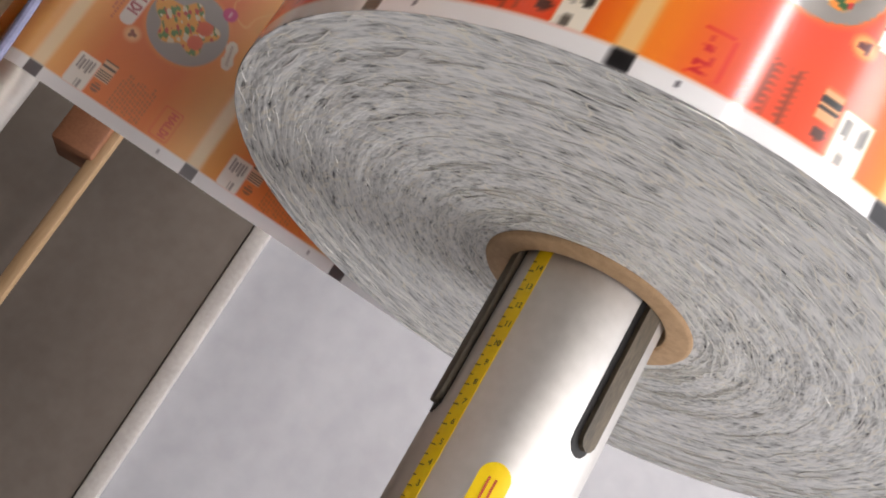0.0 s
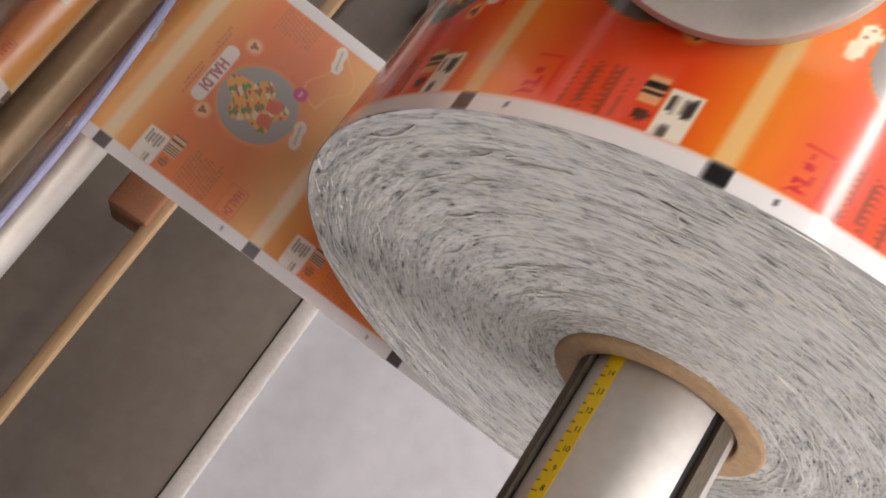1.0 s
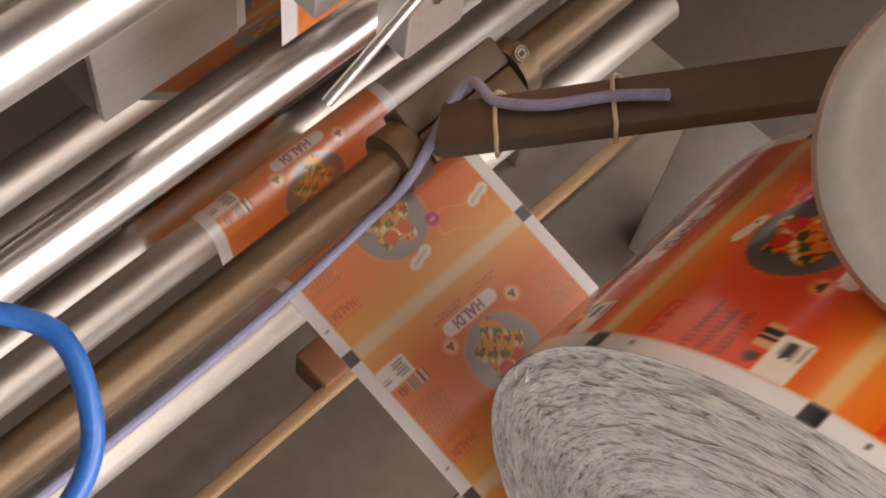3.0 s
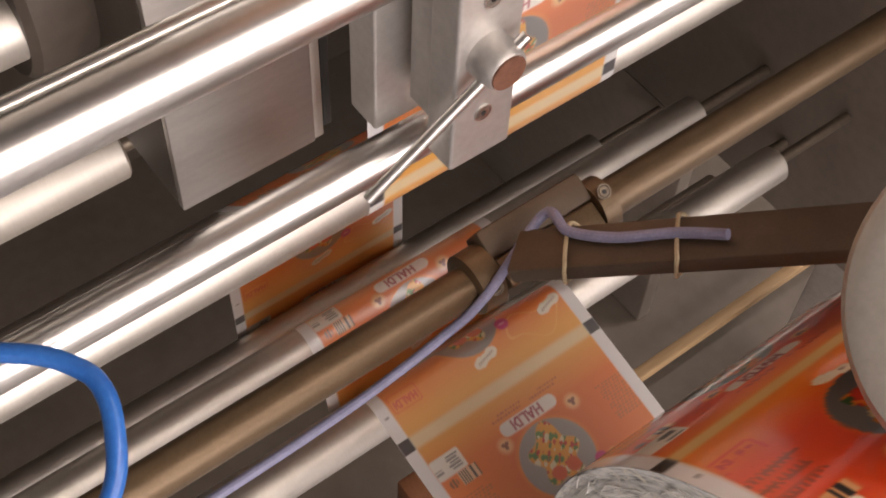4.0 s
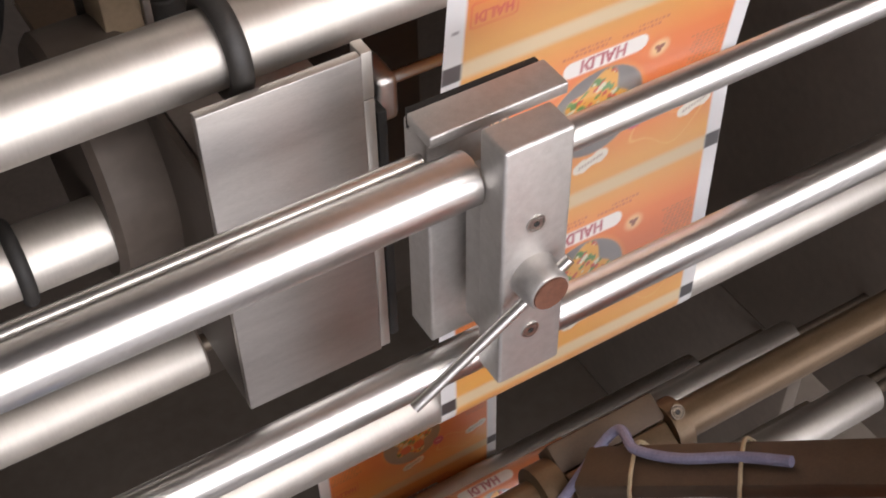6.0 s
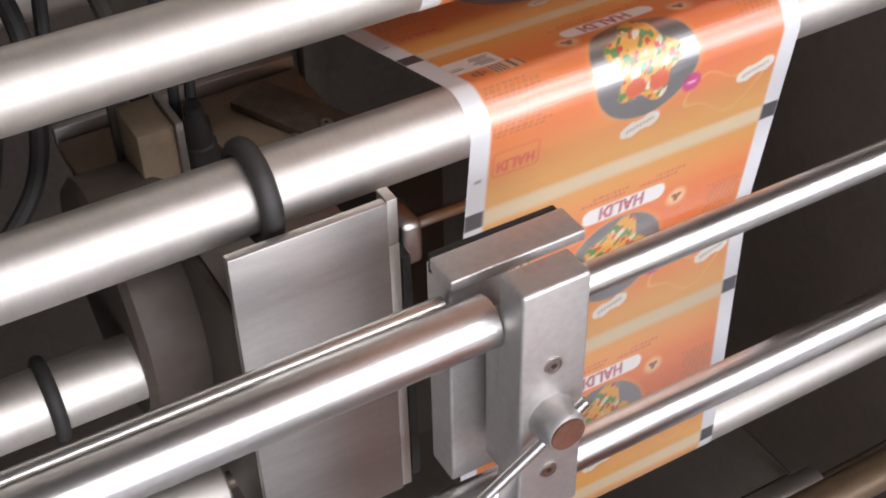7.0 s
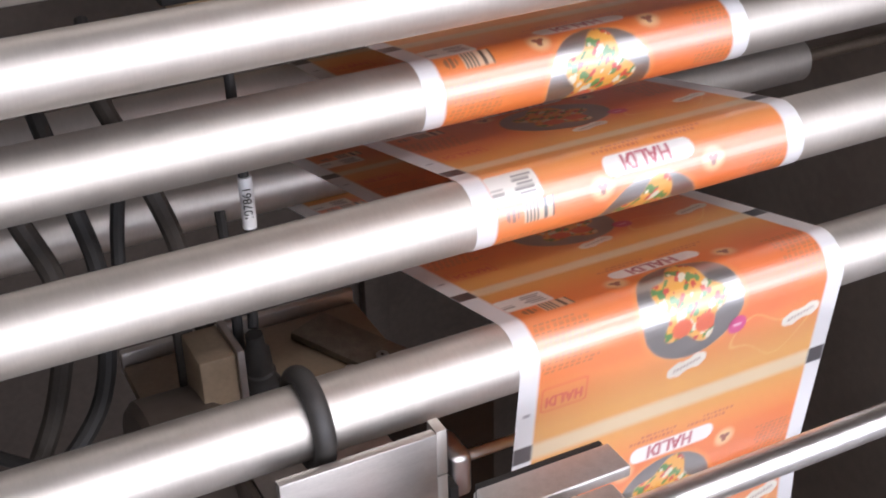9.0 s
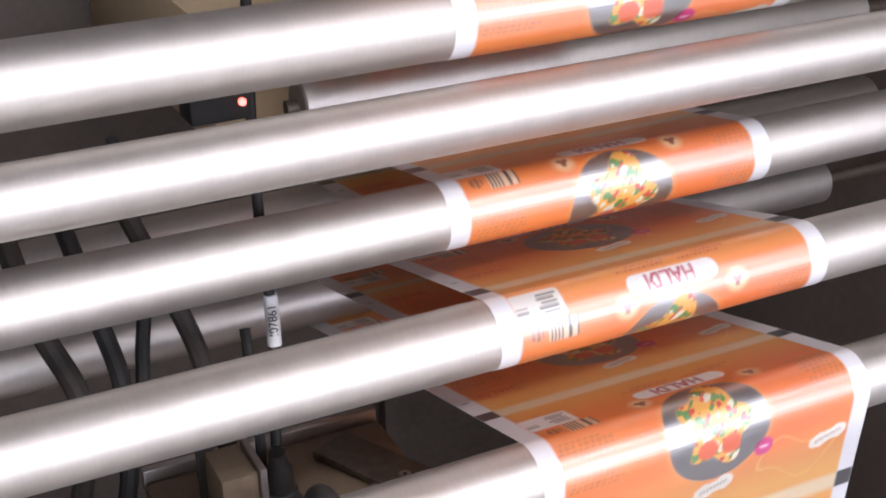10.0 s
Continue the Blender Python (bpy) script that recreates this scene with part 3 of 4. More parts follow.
part("number", moved(words("407861", 0.0052), Matrix.Translation((TX - 0.0008, TY - 0.0031, 0.3715)) @ pose(0, 0, 0, 90, 0, -8) @ pose(0, 0, 0, 0, 0, 90)), INK, sleeve, smooth=False)
leads = thing("cable_bundle", "black and brown cables hanging over the back roller", "cable")
for pts, r, m in (
    ([(-0.155, 0.50, 0.42), (-0.150, 0.455, 0.385), (-0.140, 0.440, 0.35), (-0.150, 0.44, 0.30), (-0.17, 0.44, 0.26)], 0.0045, LEADS),
    ([(-0.132, 0.50, 0.42), (-0.128, 0.452, 0.385), (-0.124, 0.440, 0.35), (-0.135, 0.43, 0.30), (-0.18, 0.42, 0.26)], 0.0038, BLACK),
    ([(-0.100, 0.52, 0.43), (-0.104, 0.47, 0.395), (-0.112, 0.455, 0.36), (-0.116, 0.45, 0.33)], 0.0030, BLACK),
    ([(-0.112, 0.50, 0.43), (-0.098, 0.45, 0.385), (-0.090, 0.44, 0.35), (-0.082, 0.43, 0.28)], 0.0042, LEADS),
    ([(-0.25, 0.50, 0.44), (-0.20, 0.47, 0.30), (-0.16, 0.42, 0.285), (-0.13, 0.41, 0.27)], 0.0028, BLACK),
):
    part("cable", tube(pts, r, 10), m, leads)
eye = thing("photo_sensor", "black photo sensor with a lit red lamp", "sensor")
part("case", box(-0.080, -0.054, 0.462, 0.48, 0.449, 0.463, 0.002), BLACK, eye)
part("lamp", lathe([(0.4685, 0.0016), (0.4699, 0.0016)], axis="Y", n=16), LED, eye, "glowing red lamp").matrix_basis = pose(-0.0590, -0.0080, 0.457)
pnl = thing("beige_panel", "beige painted panel behind the top rollers", "panel")
part("panel", box(-0.022, 0.09, 0.64, 0.949, 0.37, 0.44, 0.001), BEIGE, pnl)

# ---- the print on the film ----
W, L = 0.153, 0.1037
LETTERS = {
    "H": ((0, 0, 0, 1), (0.6, 0, 0.6, 1), (0, 0.5, 0.6, 0.5)),
    "A": ((0, 0, 0.32, 1), (0.64, 0, 0.32, 1), (0.14, 0.36, 0.5, 0.36)),
    "L": ((0, 0, 0, 1), (0, 0, 0.5, 0)),
    "D": ((0, 0, 0, 1), (0, 1, 0.32, 0.95), (0.32, 0.95, 0.58, 0.5), (0.58, 0.5, 0.32, 0.05), (0.32, 0.05, 0, 0)),
    "I": ((0, 0, 0, 1),),
}
ADVANCE = {"H": 0.88, "A": 0.92, "L": 0.76, "D": 0.86, "I": 0.28}


def lettering(px, py, text, uc, ec, h, thick):
    """How much ink lies at each place for a word that reads from the far side of the film."""
    ink = np.zeros_like(px)
    wide = sum(ADVANCE[c] for c in text) - 0.28
    x, y = (uc - px) / h + wide / 2, (ec - py) / h + 0.5
    for c in text:
        for x0, y0, x1, y1 in LETTERS[c]:
            dx, dy = x1 - x0, y1 - y0
            k = np.clip(((x - x0) * dx + (y - y0) * dy) / (dx * dx + dy * dy), 0, 1)
            ink = np.maximum(ink, np.clip((thick - np.hypot(x - x0 - k * dx, y - y0 - k * dy)) / 0.08 + 0.5, 0, 1))
        x = x - ADVANCE[c]
    return ink


def rounded(px, py, uc, ec, w, h, r, soft=0.0005):
    qx, qy = np.abs(px - uc) - w / 2 + r, np.abs(py - ec) - h / 2 + r
    return np.clip(0.5 - (np.hypot(np.maximum(qx, 0), np.maximum(qy, 0)) + np.minimum(np.maximum(qx, qy), 0) - r) / soft, 0, 1)


def blot(px, py, seed, scale):
    a = np.sin(px * scale + seed) * np.sin(py * scale * 1.3 + seed * 2.1) + np.sin((px + py) * scale * 0.7 + seed * 3.3) * 0.6
    return a + 0.5 * np.sin(px * scale * 2.3 - py * scale * 1.9 + seed)


def artwork(u, v):
    """Colour and cover of the print: u from the film's near edge, v along the film."""
    e = np.mod(v, L)
    f = e / L
    col = np.empty(u.shape + (3,))
    base, pale, deep = np.array((0.84, 0.232, 0.045)), np.array((0.89, 0.44, 0.10)), np.array((0.78, 0.155, 0.032))
    t = np.clip((f - 0.10) / 0.25, 0, 1)[..., None]
    col[:] = pale * (1 - t) + base * t
    t = np.clip((0.36 - np.abs(f - 0.5)) / 0.2, 0, 1)[..., None] * np.clip(blot(u, e, 1.0, 40) * 0.5 + 0.4, 0, 1)[..., None]
    col = col * (1 - 0.5 * t) + deep * 0.5 * t
    t = np.clip((f - 0.74) / 0.22, 0, 1)[..., None]
    col = col * (1 - t) + pale * t
    cover = np.ones_like(u)

    def lay(mask, c, amount=1.0):
        nonlocal col
        m = (np.clip(mask, 0, 1) * amount)[..., None]
        col = col * (1 - m) + np.array(c) * m

    lay(np.clip((0.055 - np.minimum(f, 1 - f)) / 0.03, 0, 1), (0.86, 0.70, 0.45), 0.9)
    d = np.hypot(u - 0.78 * W, (e - 0.22 * L - 0.004 * np.sin(u * 190)) * 2.2)
    lay(np.clip(1 - np.abs(d - 0.020) / 0.0012, 0, 1), (0.95, 0.62, 0.20), 0.7)
    # the bowl: bare metal with food on it
    uc, ec = 0.512 * W, 0.467 * L
    r = np.hypot(u - uc, e - ec)
    lay((0.0272 - r) / 0.003, (0.88, 0.36, 0.08), 0.6)
    bowl = np.clip((0.0245 - r) / 0.0006, 0, 1)
    lay(bowl, (0.40, 0.385, 0.37))
    cover = cover * (1 - 0.92 * bowl)
    food = np.clip((0.0165 + 0.003 * np.sin(5 * np.arctan2(e - ec, u - uc) + 1) - np.hypot((u - uc) * 1.12, (e - ec - 0.002) * 0.86)) / 0.001, 0, 1)
    lay(food, (0.85, 0.42, 0.06))
    b1, b2, b3 = blot(u, e, 2.0, 520), blot(u, e, 5.0, 430), blot(u, e, 9.0, 610)
    lay(food * (b1 > 0.55), (0.10, 0.27, 0.06))
    lay(food * (b2 > 0.75), (0.80, 0.74, 0.55))
    lay(food * (b3 > 0.9), (0.62, 0.05, 0.03))
    for k in (-1, 1):
        lay(food * np.clip((0.005 - np.hypot(u - uc - k * 0.0055, e - ec + 0.0085)) / 0.0006, 0, 1), (0.75, 0.13, 0.04))
    cover = np.maximum(cover, food * 0.9)
    # magenta price dot, cloud labels
    lay((0.0048 - np.hypot(u - 0.658 * W, e - 0.317 * L)) / 0.0006, (0.62, 0.03, 0.20))
    lay(rounded(u, e, 0.658 * W, 0.317 * L, 0.004, 0.0012, 0.0005), (0.9, 0.75, 0.8), 0.8)
    for cu, ce in ((0.512, 0.188), (0.877, 0.263)):
        s, c = math.sin(0.25), math.cos(0.25)
        x, y = (u - cu * W) * c + (e - ce * L) * s, -(u - cu * W) * s + (e - ce * L) * c
        puff = np.maximum(rounded(x, y, 0, 0, 0.019, 0.0058, 0.0028), np.maximum((0.0040 - np.hypot(x + 0.004, y)) / 0.0005, (0.0040 - np.hypot(x - 0.005, y)) / 0.0005))
        lay(puff, (0.86, 0.80, 0.68))
        lay(rounded(x, y, 0, 0, 0.0135, 0.0016, 0.0006) * (np.sin(x * 4200) > -0.2), (0.25, 0.12, 0.08), 0.8)
    # name banner, small print above it, blossoms beside it
    lay(rounded(u, e, 0.513 * W, 0.765 * L, 0.042, 0.0092, 0.0044), (0.88, 0.84, 0.78))
    lay(lettering(u, e, "HALDI", 0.505 * W, 0.765 * L, 0.0062, 0.11), (0.42, 0.02, 0.05))
    for k, (cu, ln) in enumerate(((0.62, 0.020), (0.44, 0.022), (0.66, 0.016), (0.46, 0.018))):
        lay(rounded(u, e, cu * W, (0.838 + 0.024 * (k // 2)) * L, ln, 0.0014, 0.0005) * (np.sin(u * 3100 + k) > -0.4), (0.55, 0.10, 0.08), 0.7)
    for cu in (0.36, 0.70):
        r = np.hypot(u - cu * W, e - 0.69 * L)
        lay((0.0062 - r) / 0.003, (0.94, 0.66, 0.34), 0.8)
        lay((0.0024 + 0.0007 * np.sin(3 * np.arctan2(e - 0.69 * L, u - cu * W)) - r) / 0.0006, (0.30, 0.08, 0.05))
    # label box, bars of its code, small boxed name
    lay(rounded(u, e, 0.125 * W, 0.785 * L, 0.021, 0.0135, 0.0015), (0.86, 0.82, 0.74))
    for k in range(5):
        lay(rounded(u, e, (0.155 - 0.006 * (k % 2)) * W, (0.825 - 0.019 * k) * L, 0.0085 - 0.001 * (k % 3), 0.0011, 0.0004), (0.07, 0.05, 0.04), 0.85)
    lay(rounded(u, e, 0.075 * W, 0.765 * L, 0.005, 0.0035, 0.0004) * (np.sin(e * 3600) > 0), (0.1, 0.07, 0.05), 0.7)
    code = rounded(u, e, 0.175 * W, 0.675 * L, 0.013, 0.0082, 0.0004)
    lay(code, (0.82, 0.66, 0.46), 0.8)
    lay(code * (np.sin(u * 3900) + 0.6 * np.sin(u * 6300 + 1) > 0.1), (0.05, 0.035, 0.03))
    lay((0.0032 - np.hypot(u - 0.10 * W, e - 0.675 * L)) / 0.0006 * (np.abs(np.sin(u * 2600)) > 0.35), (0.12, 0.08, 0.06), 0.8)
    box_ = rounded(u, e, 0.135 * W, 0.25 * L, 0.021, 0.0125, 0.002) - rounded(u, e, 0.135 * W, 0.25 * L, 0.0195, 0.011, 0.0015)
    lay(box_, (0.80, 0.10, 0.04), 0.8)
    lay(lettering(u, e, "HALDI", 0.135 * W, 0.237 * L, 0.0046, 0.10), (0.72, 0.06, 0.06))
    # columns of small text
    for cu, ce, ww, rows in ((0.14, 0.49, 0.026, 11), (0.885, 0.57, 0.022, 13)):
        for k in range(rows):
            line = rounded(u, e, cu * W + 0.0012 * math.sin(k * 2.4), (ce + 0.019 * (k - rows / 2)) * L, ww * (0.86 + 0.12 * math.sin(k * 1.7)), 0.0010, 0.0003)
            lay(line * (np.sin(u * 2300 + k * 5) > -0.5), (0.42, 0.17, 0.07), 0.75)
    # white margins, eye marks
    edge = np.minimum(u, W - u)
    lay((0.0088 - edge) / 0.0006, (0.84, 0.83, 0.82))
    mark = rounded(edge, np.minimum(e, L - e), 0.0042, 0.0, 0.0084, 0.0084, 0.0003)
    lay(mark, (0.045, 0.04, 0.045))
    lay(rounded(u, e, 0.0045, 0.2 * L, 0.003, 0.0016, 0.0003), (0.2, 0.18, 0.2), 0.8)
    cover = np.where(edge < 0.0088, 1.0, cover)
    return np.concatenate([col, cover[..., None]], -1)


def printed_sheet(name, us, vs, place, material):
    """A grid of faces over us x vs, laid out by place(u, v), coloured with the print."""
    uu, vv = np.meshgrid(us, vs)
    co = place(uu, vv).reshape(-1, 3)
    n, m = len(us), len(vs)
    k = np.arange((m - 1) * (n - 1))
    a = (k // (n - 1)) * n + k % (n - 1)
    faces = np.stack([a, a + 1, a + n + 1, a + n], 1)
    me = bpy.data.meshes.new(name)
    me.from_pydata(co.tolist(), [], faces.tolist())
    at = me.color_attributes.new("print", "FLOAT_COLOR", "POINT")
    at.data.foreach_set("color", artwork(uu, vv).astype(np.float32).ravel())
    me.polygons.foreach_set("use_smooth", [True] * len(me.polygons))
    me.materials.append(material)
    return me


# ---- the roll and its shaft ----
R, RC, RS = 0.1905, 0.0530, 0.0375
roll = thing("film_roll", "large roll of orange printed packaging film on the shaft", "film roll")
phase = -R * radians(76.9)
th = np.linspace(radians(-75), radians(285), 761)
me = printed_sheet("wound_film", np.linspace(0, W, 111), th * R + phase, lambda u, v: np.stack([u, R * np.cos((v - phase) / R), R * np.sin((v - phase) / R)], -1), FILMROLL)
ob = new("wound_film", me)
ob.parent = roll
prof = [(0.0, R - 0.0004)]
for k in range(1, 27):
    r = R - 0.0004 + (RC + 0.0002 - R) * k / 26
    prof.append((0.0006 * math.sin(k * 1.9) - 0.0010 * math.sin(k / 26 * math.pi), r))
far = [(W - 0.0002, RC + 0.0002), (W - 0.0002, R - 0.0004)]
part("layer_edges", lathe(prof + far, n=128, closed=True), EDGE, roll, "grey cut edges of the wound film layers")
rng = np.random.default_rng(7)
COUNT, KNOTS = 1900, 11
r0, a0_, turn, drift = (rng.uniform(RC + 0.004, R - 0.004, COUNT), rng.uniform(0, 2 * math.pi, COUNT), 0.006 + 0.034 * rng.random(COUNT) ** 2, rng.normal(0, 0.09, COUNT))
k = np.linspace(0, 1, KNOTS)[None]
rr_ = np.clip(r0[:, None] + (turn * drift)[:, None] * k + (turn * rng.uniform(-0.16, 0.16, COUNT))[:, None] * np.sin(k * math.pi), RC + 0.001, R - 0.0008)
aa = a0_[:, None] + turn[:, None] * k / r0[:, None]
lift = -0.0007 - rng.uniform(0.0, 0.0005, COUNT)[:, None] * np.sin(k * math.pi)
mid_line = np.stack([lift, rr_ * np.cos(aa), rr_ * np.sin(aa)], -1)
across = np.stack([0 * aa, np.cos(aa), np.sin(aa)], -1) * (0.00012 + 0.00034 * rng.random(COUNT) ** 3)[:, None, None]
depth = np.array((0.0006, 0, 0))
ribbon = np.stack([mid_line - across, mid_line + across, mid_line + depth], 2).reshape(-1, 3)
faces = []
for c in range(COUNT):
    for j in range(KNOTS - 1):
        q0 = (c * KNOTS + j) * 3
        for e0, e1 in ((0, 1), (1, 2), (2, 0)):
            faces.append((q0 + e0, q0 + e1, q0 + 3 + e1, q0 + 3 + e0))
me = bpy.data.meshes.new("frayed_fringe")
me.from_pydata(ribbon.tolist(), [], faces)
me.materials.append(STRAND)
ob = new("frayed_fringe", me)
ob.parent = roll
ob["label"] = "pale curled strands of frayed film edge"
part("core", lathe([(-0.002, RC - 0.001), (-0.0025, RC - 0.002), (-0.0025, RS + 0.0035), (-0.0018, RS + 0.0025), (W + 0.002, RS + 0.0025), (W + 0.002, RC - 0.0002), (-0.001, RC - 0.0002)], n=96, closed=True), KRAFT, roll, "brown cardboard core")

shaft = thing("air_shaft", "aluminium air shaft with a yellow scale and clamping bars", "shaft")
part("body", lathe([(-0.60, RS - 0.002), (-0.598, RS), (0.418, RS)], n=96), SHAFTMAT, shaft)


def bar_on_shaft(deg, x0, x1, width, low, high, material, name, label, round_end=False):
    """A strip along the shaft, curved with it, at an angle round it."""
    bm = bmesh.new()
    cols, rows = 6, 30
    grid = []
    for i in range(rows + 1):
        x = x0 + (x1 - x0) * i / rows
        w = width
        if round_end:
            s = min(x - x0, x1 - x)
            x_ = x0 + (x1 - x0) * (0.5 - 0.5 * math.cos(math.pi * i / rows))
            s, x = min(x_ - x0, x1 - x_), x_
            w = width * math.sqrt(max(0.02, 1 - max(0.0, 1 - s / (width / 2)) ** 2))
        grid.append([(x, radians(deg) + (j / cols - 0.5) * w / RS) for j in range(cols + 1)])
    top = [[bm.verts.new((x, high * math.cos(a), high * math.sin(a))) for x, a in g] for g in grid]
    bot = [[bm.verts.new((x, low * math.cos(a), low * math.sin(a))) for x, a in g] for g in grid]
    for i in range(rows):
        for j in range(cols):
            bm.faces.new((top[i][j], top[i][j + 1], top[i + 1][j + 1], top[i + 1][j]))
        for j in (0, cols):
            bm.faces.new((top[i][j], top[i + 1][j], bot[i + 1][j], bot[i][j]))
    for i in (0, rows):
        for j in range(cols):
            bm.faces.new((top[i][j], top[i][j + 1], bot[i][j + 1], bot[i][j]))
    bmesh.ops.recalc_face_normals(bm, faces=bm.faces)
    return part(name, bm, material, shaft, label)


for deg, x0 in ((11, -0.082), (131, -0.073), (248, -0.09)):
    bar_on_shaft(deg, x0 - 0.004, 0.30, 0.0135, RS - 0.004, RS + 0.0003, BLACK, "slot", "dark slot", True)
    bar_on_shaft(deg + 2, x0, 0.30, 0.0095, RS - 0.003, RS + 0.0030, KEYMAT, "clamping_bar", "worn dark clamping bar", True)
tape = bar_on_shaft(42, -0.30, 0.0, 0.0082, RS, RS + 0.0003, YELLOW, "scale_tape", "yellow measuring tape with black numbers")
bar_on_shaft(88, -0.163, -0.0965, 0.0165, RS, RS + 0.0004, SHAFTMAT, "slot_rim", "raised rim round the sticker", True)
sticker = bar_on_shaft(88, -0.161, -0.098, 0.0140, RS + 0.0003, RS + 0.0007, YELLOW, "sticker", "yellow sticker", True)


def on_shaft(deg, x, h):
    return pose(x, 0, 0) @ pose(0, 0, 0, deg - 90) @ Matrix.Translation((0, 0, RS + h))


for k in range(0, 57):
    x = -0.1217 - 0.03 + 0.005 * (k - 26)
    if not -0.298 < x < -0.002:
        continue
    whole = k % 2 == 0
    ln = 0.0030 if whole else 0.0018
    part("tick", moved(box(-0.00022, 0.00022, 0.0039 - ln, 0.0039, 0, 0.00015, 0), on_shaft(42, x, 0.0003)), INK, tape, smooth=False)
for n in range(1, 15):
    x = -0.1217 + 0.01 * (n - 3)
    if x < -0.003:
        part("number", moved(words(str(n), 0.0040, 0.00005), on_shaft(42, x + 0.0018, 0.00042) @ pose(0, -0.0015, 0, 0, 0, -90)), INK, tape, smooth=False)
for k, ln in enumerate((0.022, 0.016)):
    part("print_bar", moved(box(-0.105 - ln, -0.105, -0.0015 + 0.003 * k, -0.0005 + 0.003 * k, 0, 0.0001, 0), pose(0, 0, 0, -2) @ Matrix.Translation((0, 0, RS + 0.0008))), REDINK, sticker, smooth=False)


# ---- the film's way over the rollers ----
def belt(circles):
    """Straight runs and arcs over turning circles (y, z, r, sense): rows of (length, centre, r, sense, angle) or lines."""
    runs, last = [], None
    normals = []
    for (y1, z1, r1, o1), (y2, z2, r2, o2) in zip(circles, circles[1:]):
        dy, dz = y2 - y1, z2 - z1
        dist = math.hypot(dy, dz)
        normals.append(math.atan2(dz, dy) - math.acos((o1 * r1 - o2 * r2) / dist))
    for i, n in enumerate(normals):
        y1, z1, r1, o1 = circles[i]
        y2, z2, r2, o2 = circles[i + 1]
        if i:
            turn = (n - normals[i - 1]) % (2 * math.pi)
            turn = turn if o1 > 0 else turn - 2 * math.pi
            if abs(turn) > 1.9 * math.pi:
                turn = 0.0
            runs.append(("arc", abs(turn) * r1, y1, z1, r1, o1, normals[i - 1]))
        p1 = (y1 + o1 * r1 * math.cos(n), z1 + o1 * r1 * math.sin(n))
        p2 = (y2 + o2 * r2 * math.cos(n), z2 + o2 * r2 * math.sin(n))
        runs.append(("line", math.dist(p1, p2), *p1, *p2, n))
    return runs


def along(runs, s):
    """Place and heading on the way at length s; the first run goes on backwards, the last forwards."""
    for i, run in enumerate(runs):
        if s <= run[1] or i == len(runs) - 1:
            break
        s -= run[1]
    if run[0] == "line":
        _, ln, y1, z1, y2, z2, n = run
        k = s / ln
        return y1 + (y2 - y1) * k, z1 + (z2 - z1) * k, n + math.pi / 2
    _, ln, y, z, r, o, n = run
    a = n + o * s / r
    return y + o * r * math.cos(a), z + o * r * math.sin(a), a + math.pi / 2


def start_of(runs, index):
    return sum(r[1] for r in runs[:index])


G = 0.0003
fat = lambda c, o: (c[0], c[1], c[2] + G, o)
FEED = belt([(0, 0, R, 1), fat(J, -1), (K[0], K[1], K[2], 1)])
DRAW = belt([(J[0], J[1], 0.0122, -1), (K[0], K[1], K[2], 1), fat(I, -1), fat(M, 1), fat(P, 1), fat(H, -1), fat(GUIDE, 1), fat(E, -1), fat(R1, 1), fat(D, -1), fat(R2, 1), fat(C, -1), fat(R3, 1), fat(A, -1), fat(R4, 1), (0.2, 0.7, 0.01, 1)])
FEED_OFF = start_of(FEED, 1) + 0.022
PIECES = 66
STEP = L / PIECES


def smooth(k):
    k = min(max(k, 0.0), 1.0)
    return k * k * (3 - 2 * k)


PULLS = [0.79 + 1.30 * k for k in range(7)]
PULL = 0.42
FEED0, FEED1, FEEDN = 2.36, 3.12, 2.82


def drawn(t):
    return L * sum(smooth((t - p) / PULL) for p in PULLS)


def fed(t):
    return L * FEEDN * smooth((t - FEED0) / (FEED1 - FEED0))


strip_meshes = []
for k in range(PIECES):
    strip_meshes.append(printed_sheet("film_strip", np.linspace(0, W, 201), np.linspace(k, k + 1.03, 3) * STEP, lambda u, v, k=k: np.stack([u, v - (k + 0.5) * STEP, 0 * u], -1), FILM))


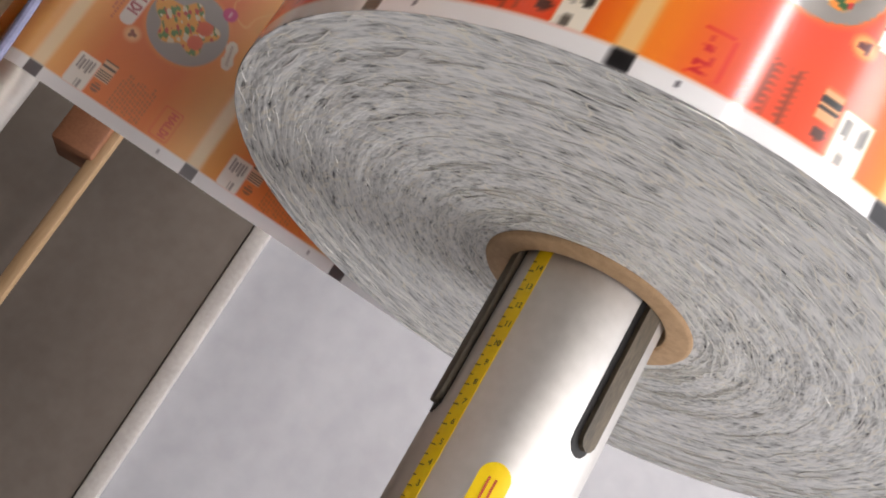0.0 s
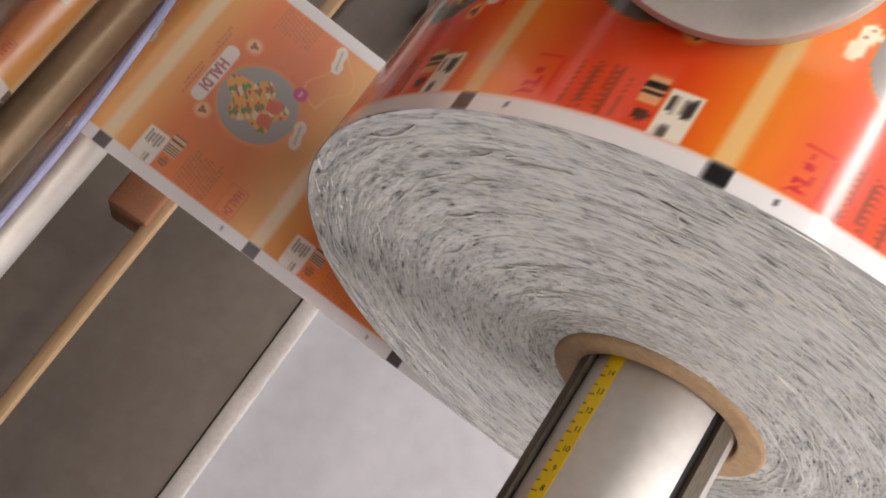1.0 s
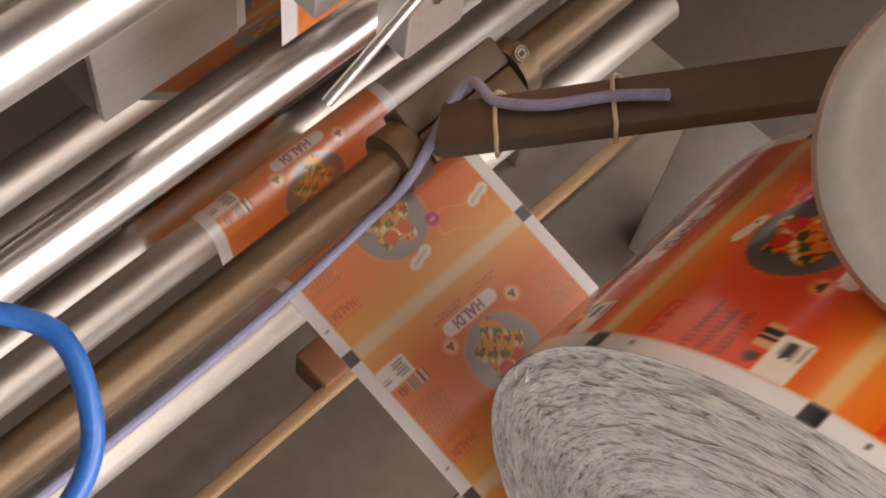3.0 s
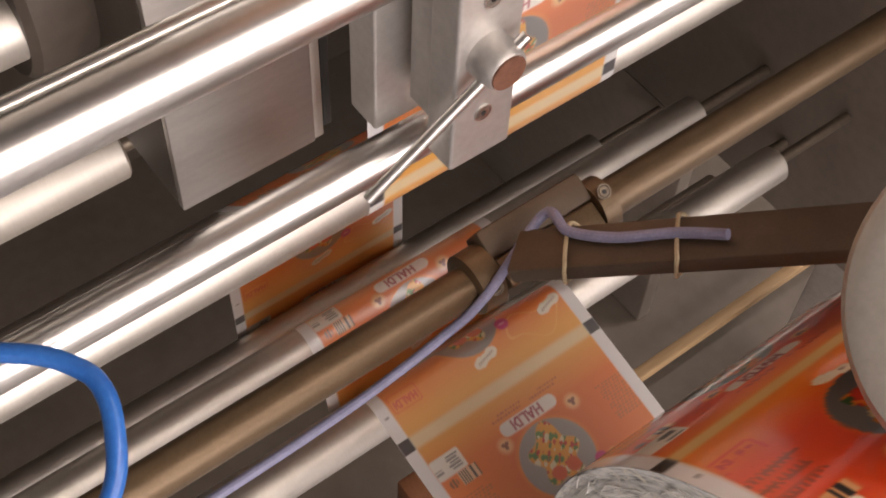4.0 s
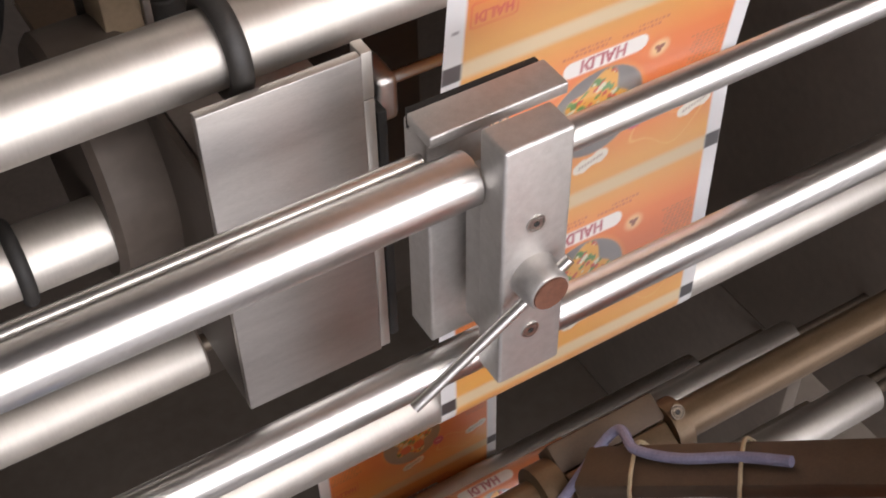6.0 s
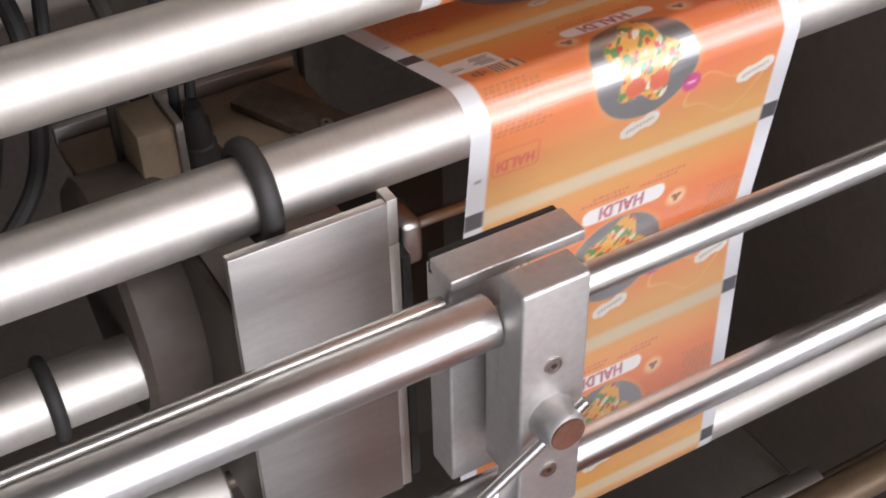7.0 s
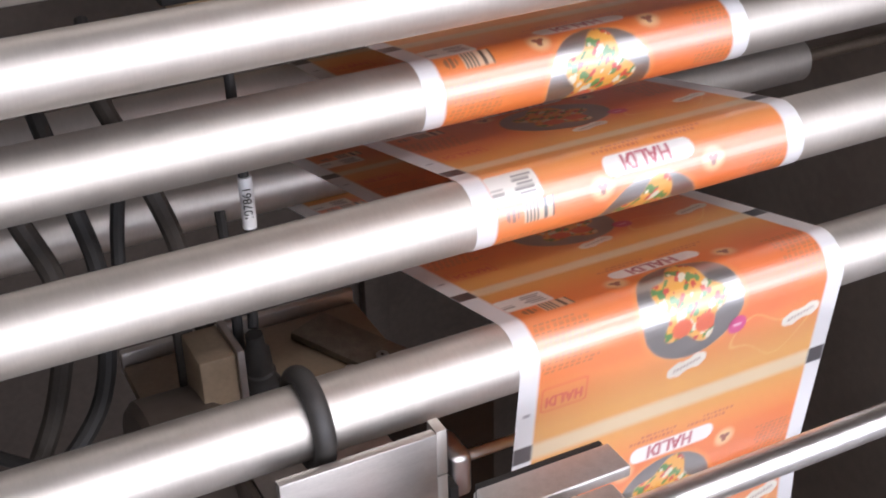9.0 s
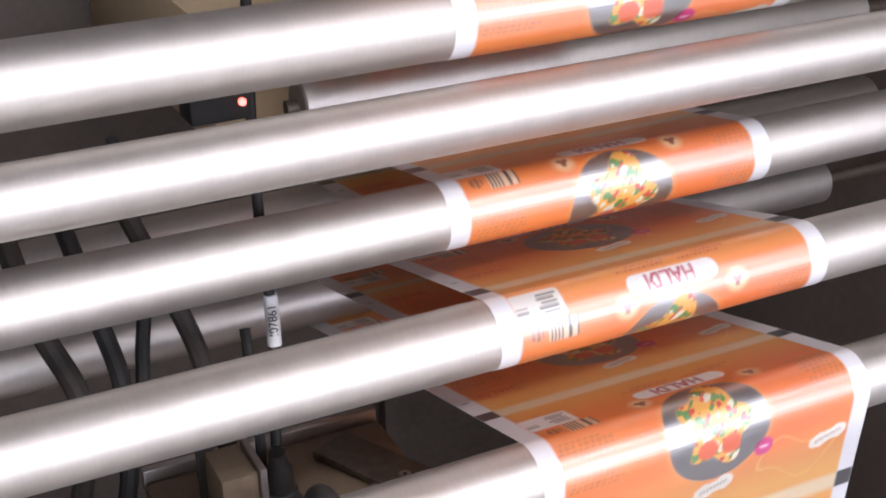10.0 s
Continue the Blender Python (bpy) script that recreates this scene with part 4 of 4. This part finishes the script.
def film(runs, s0, s1, zero, label):
    """Cross strips of film from s0 to s1 on the way; the print's repeat begins at length zero."""
    web = thing("film_web", label, "film")
    strips = []
    for n in range(math.ceil((s0 - zero) / STEP), math.floor((s1 - zero) / STEP)):
        ob = new("film_strip", strip_meshes[n % PIECES])
        ob.parent = web
        strips.append((ob, zero + (n + 0.5) * STEP))
    return strips


def length_at(runs, y, z):
    """The length on the way that lies nearest to a place."""
    total = sum(r[1] for r in runs)
    return min((math.dist(along(runs, s)[:2], (y, z)), s) for s in np.arange(0, total, 0.0005))[1]


feed_zero = length_at(FEED, 0.2235, -0.1438)
feed_strips = film(FEED, -FEEDN * L - 0.05, FEED_OFF, feed_zero, "orange printed packaging film running off the roll")
draw_zero = length_at(DRAW, 0.386, 0.394)
draw_strips = film(DRAW, length_at(DRAW, I[0] - I[2], I[1]) - 7.2 * L - 0.03, start_of(DRAW, 28) + 0.1, draw_zero, "orange printed packaging film zigzagging over the rollers")


def on_way(runs, s):
    if runs is FEED and s < 0:
        n = FEED[0][6] + s / R
        return pose(0, (R - 0.0012) * math.cos(n), (R - 0.0012) * math.sin(n), math.degrees(n) + 90)
    if runs is DRAW and s < 0:
        n = DRAW[0][6] + s / -0.0122
        return pose(0, J[0] - 0.0122 * math.cos(n), J[1] - 0.0122 * math.sin(n), math.degrees(n) + 90)
    if runs is FEED and s > FEED_OFF:
        n = FEED[0][6] - 1.3 - (s - FEED_OFF) / 0.0128
        return pose(0, J[0] - 0.0128 * math.cos(n), J[1] - 0.0128 * math.sin(n), math.degrees(n) + 90)
    y, z, a = along(runs, s)
    return pose(0, y, z, math.degrees(a))


def motions():
    times = sorted({0.0, 10.0} | {round(p + PULL * k / 12, 3) for p in PULLS for k in range(13) if p + PULL * k / 12 < 10.0})
    for ob, s in draw_strips:
        walk(ob, [(t, on_way(DRAW, s + drawn(t))) for t in times])
    times = [0.0] + [FEED0 + (FEED1 - FEED0) * k / 24 for k in range(25)] + [10.0]
    for ob, s in feed_strips:
        walk(ob, [(t, on_way(FEED, s + fed(t))) for t in times])
    for ob in (roll, shaft):
        walk(ob, [(t, pose(0, 0, 0, math.degrees(fed(t) / R))) for t in times])


motions()
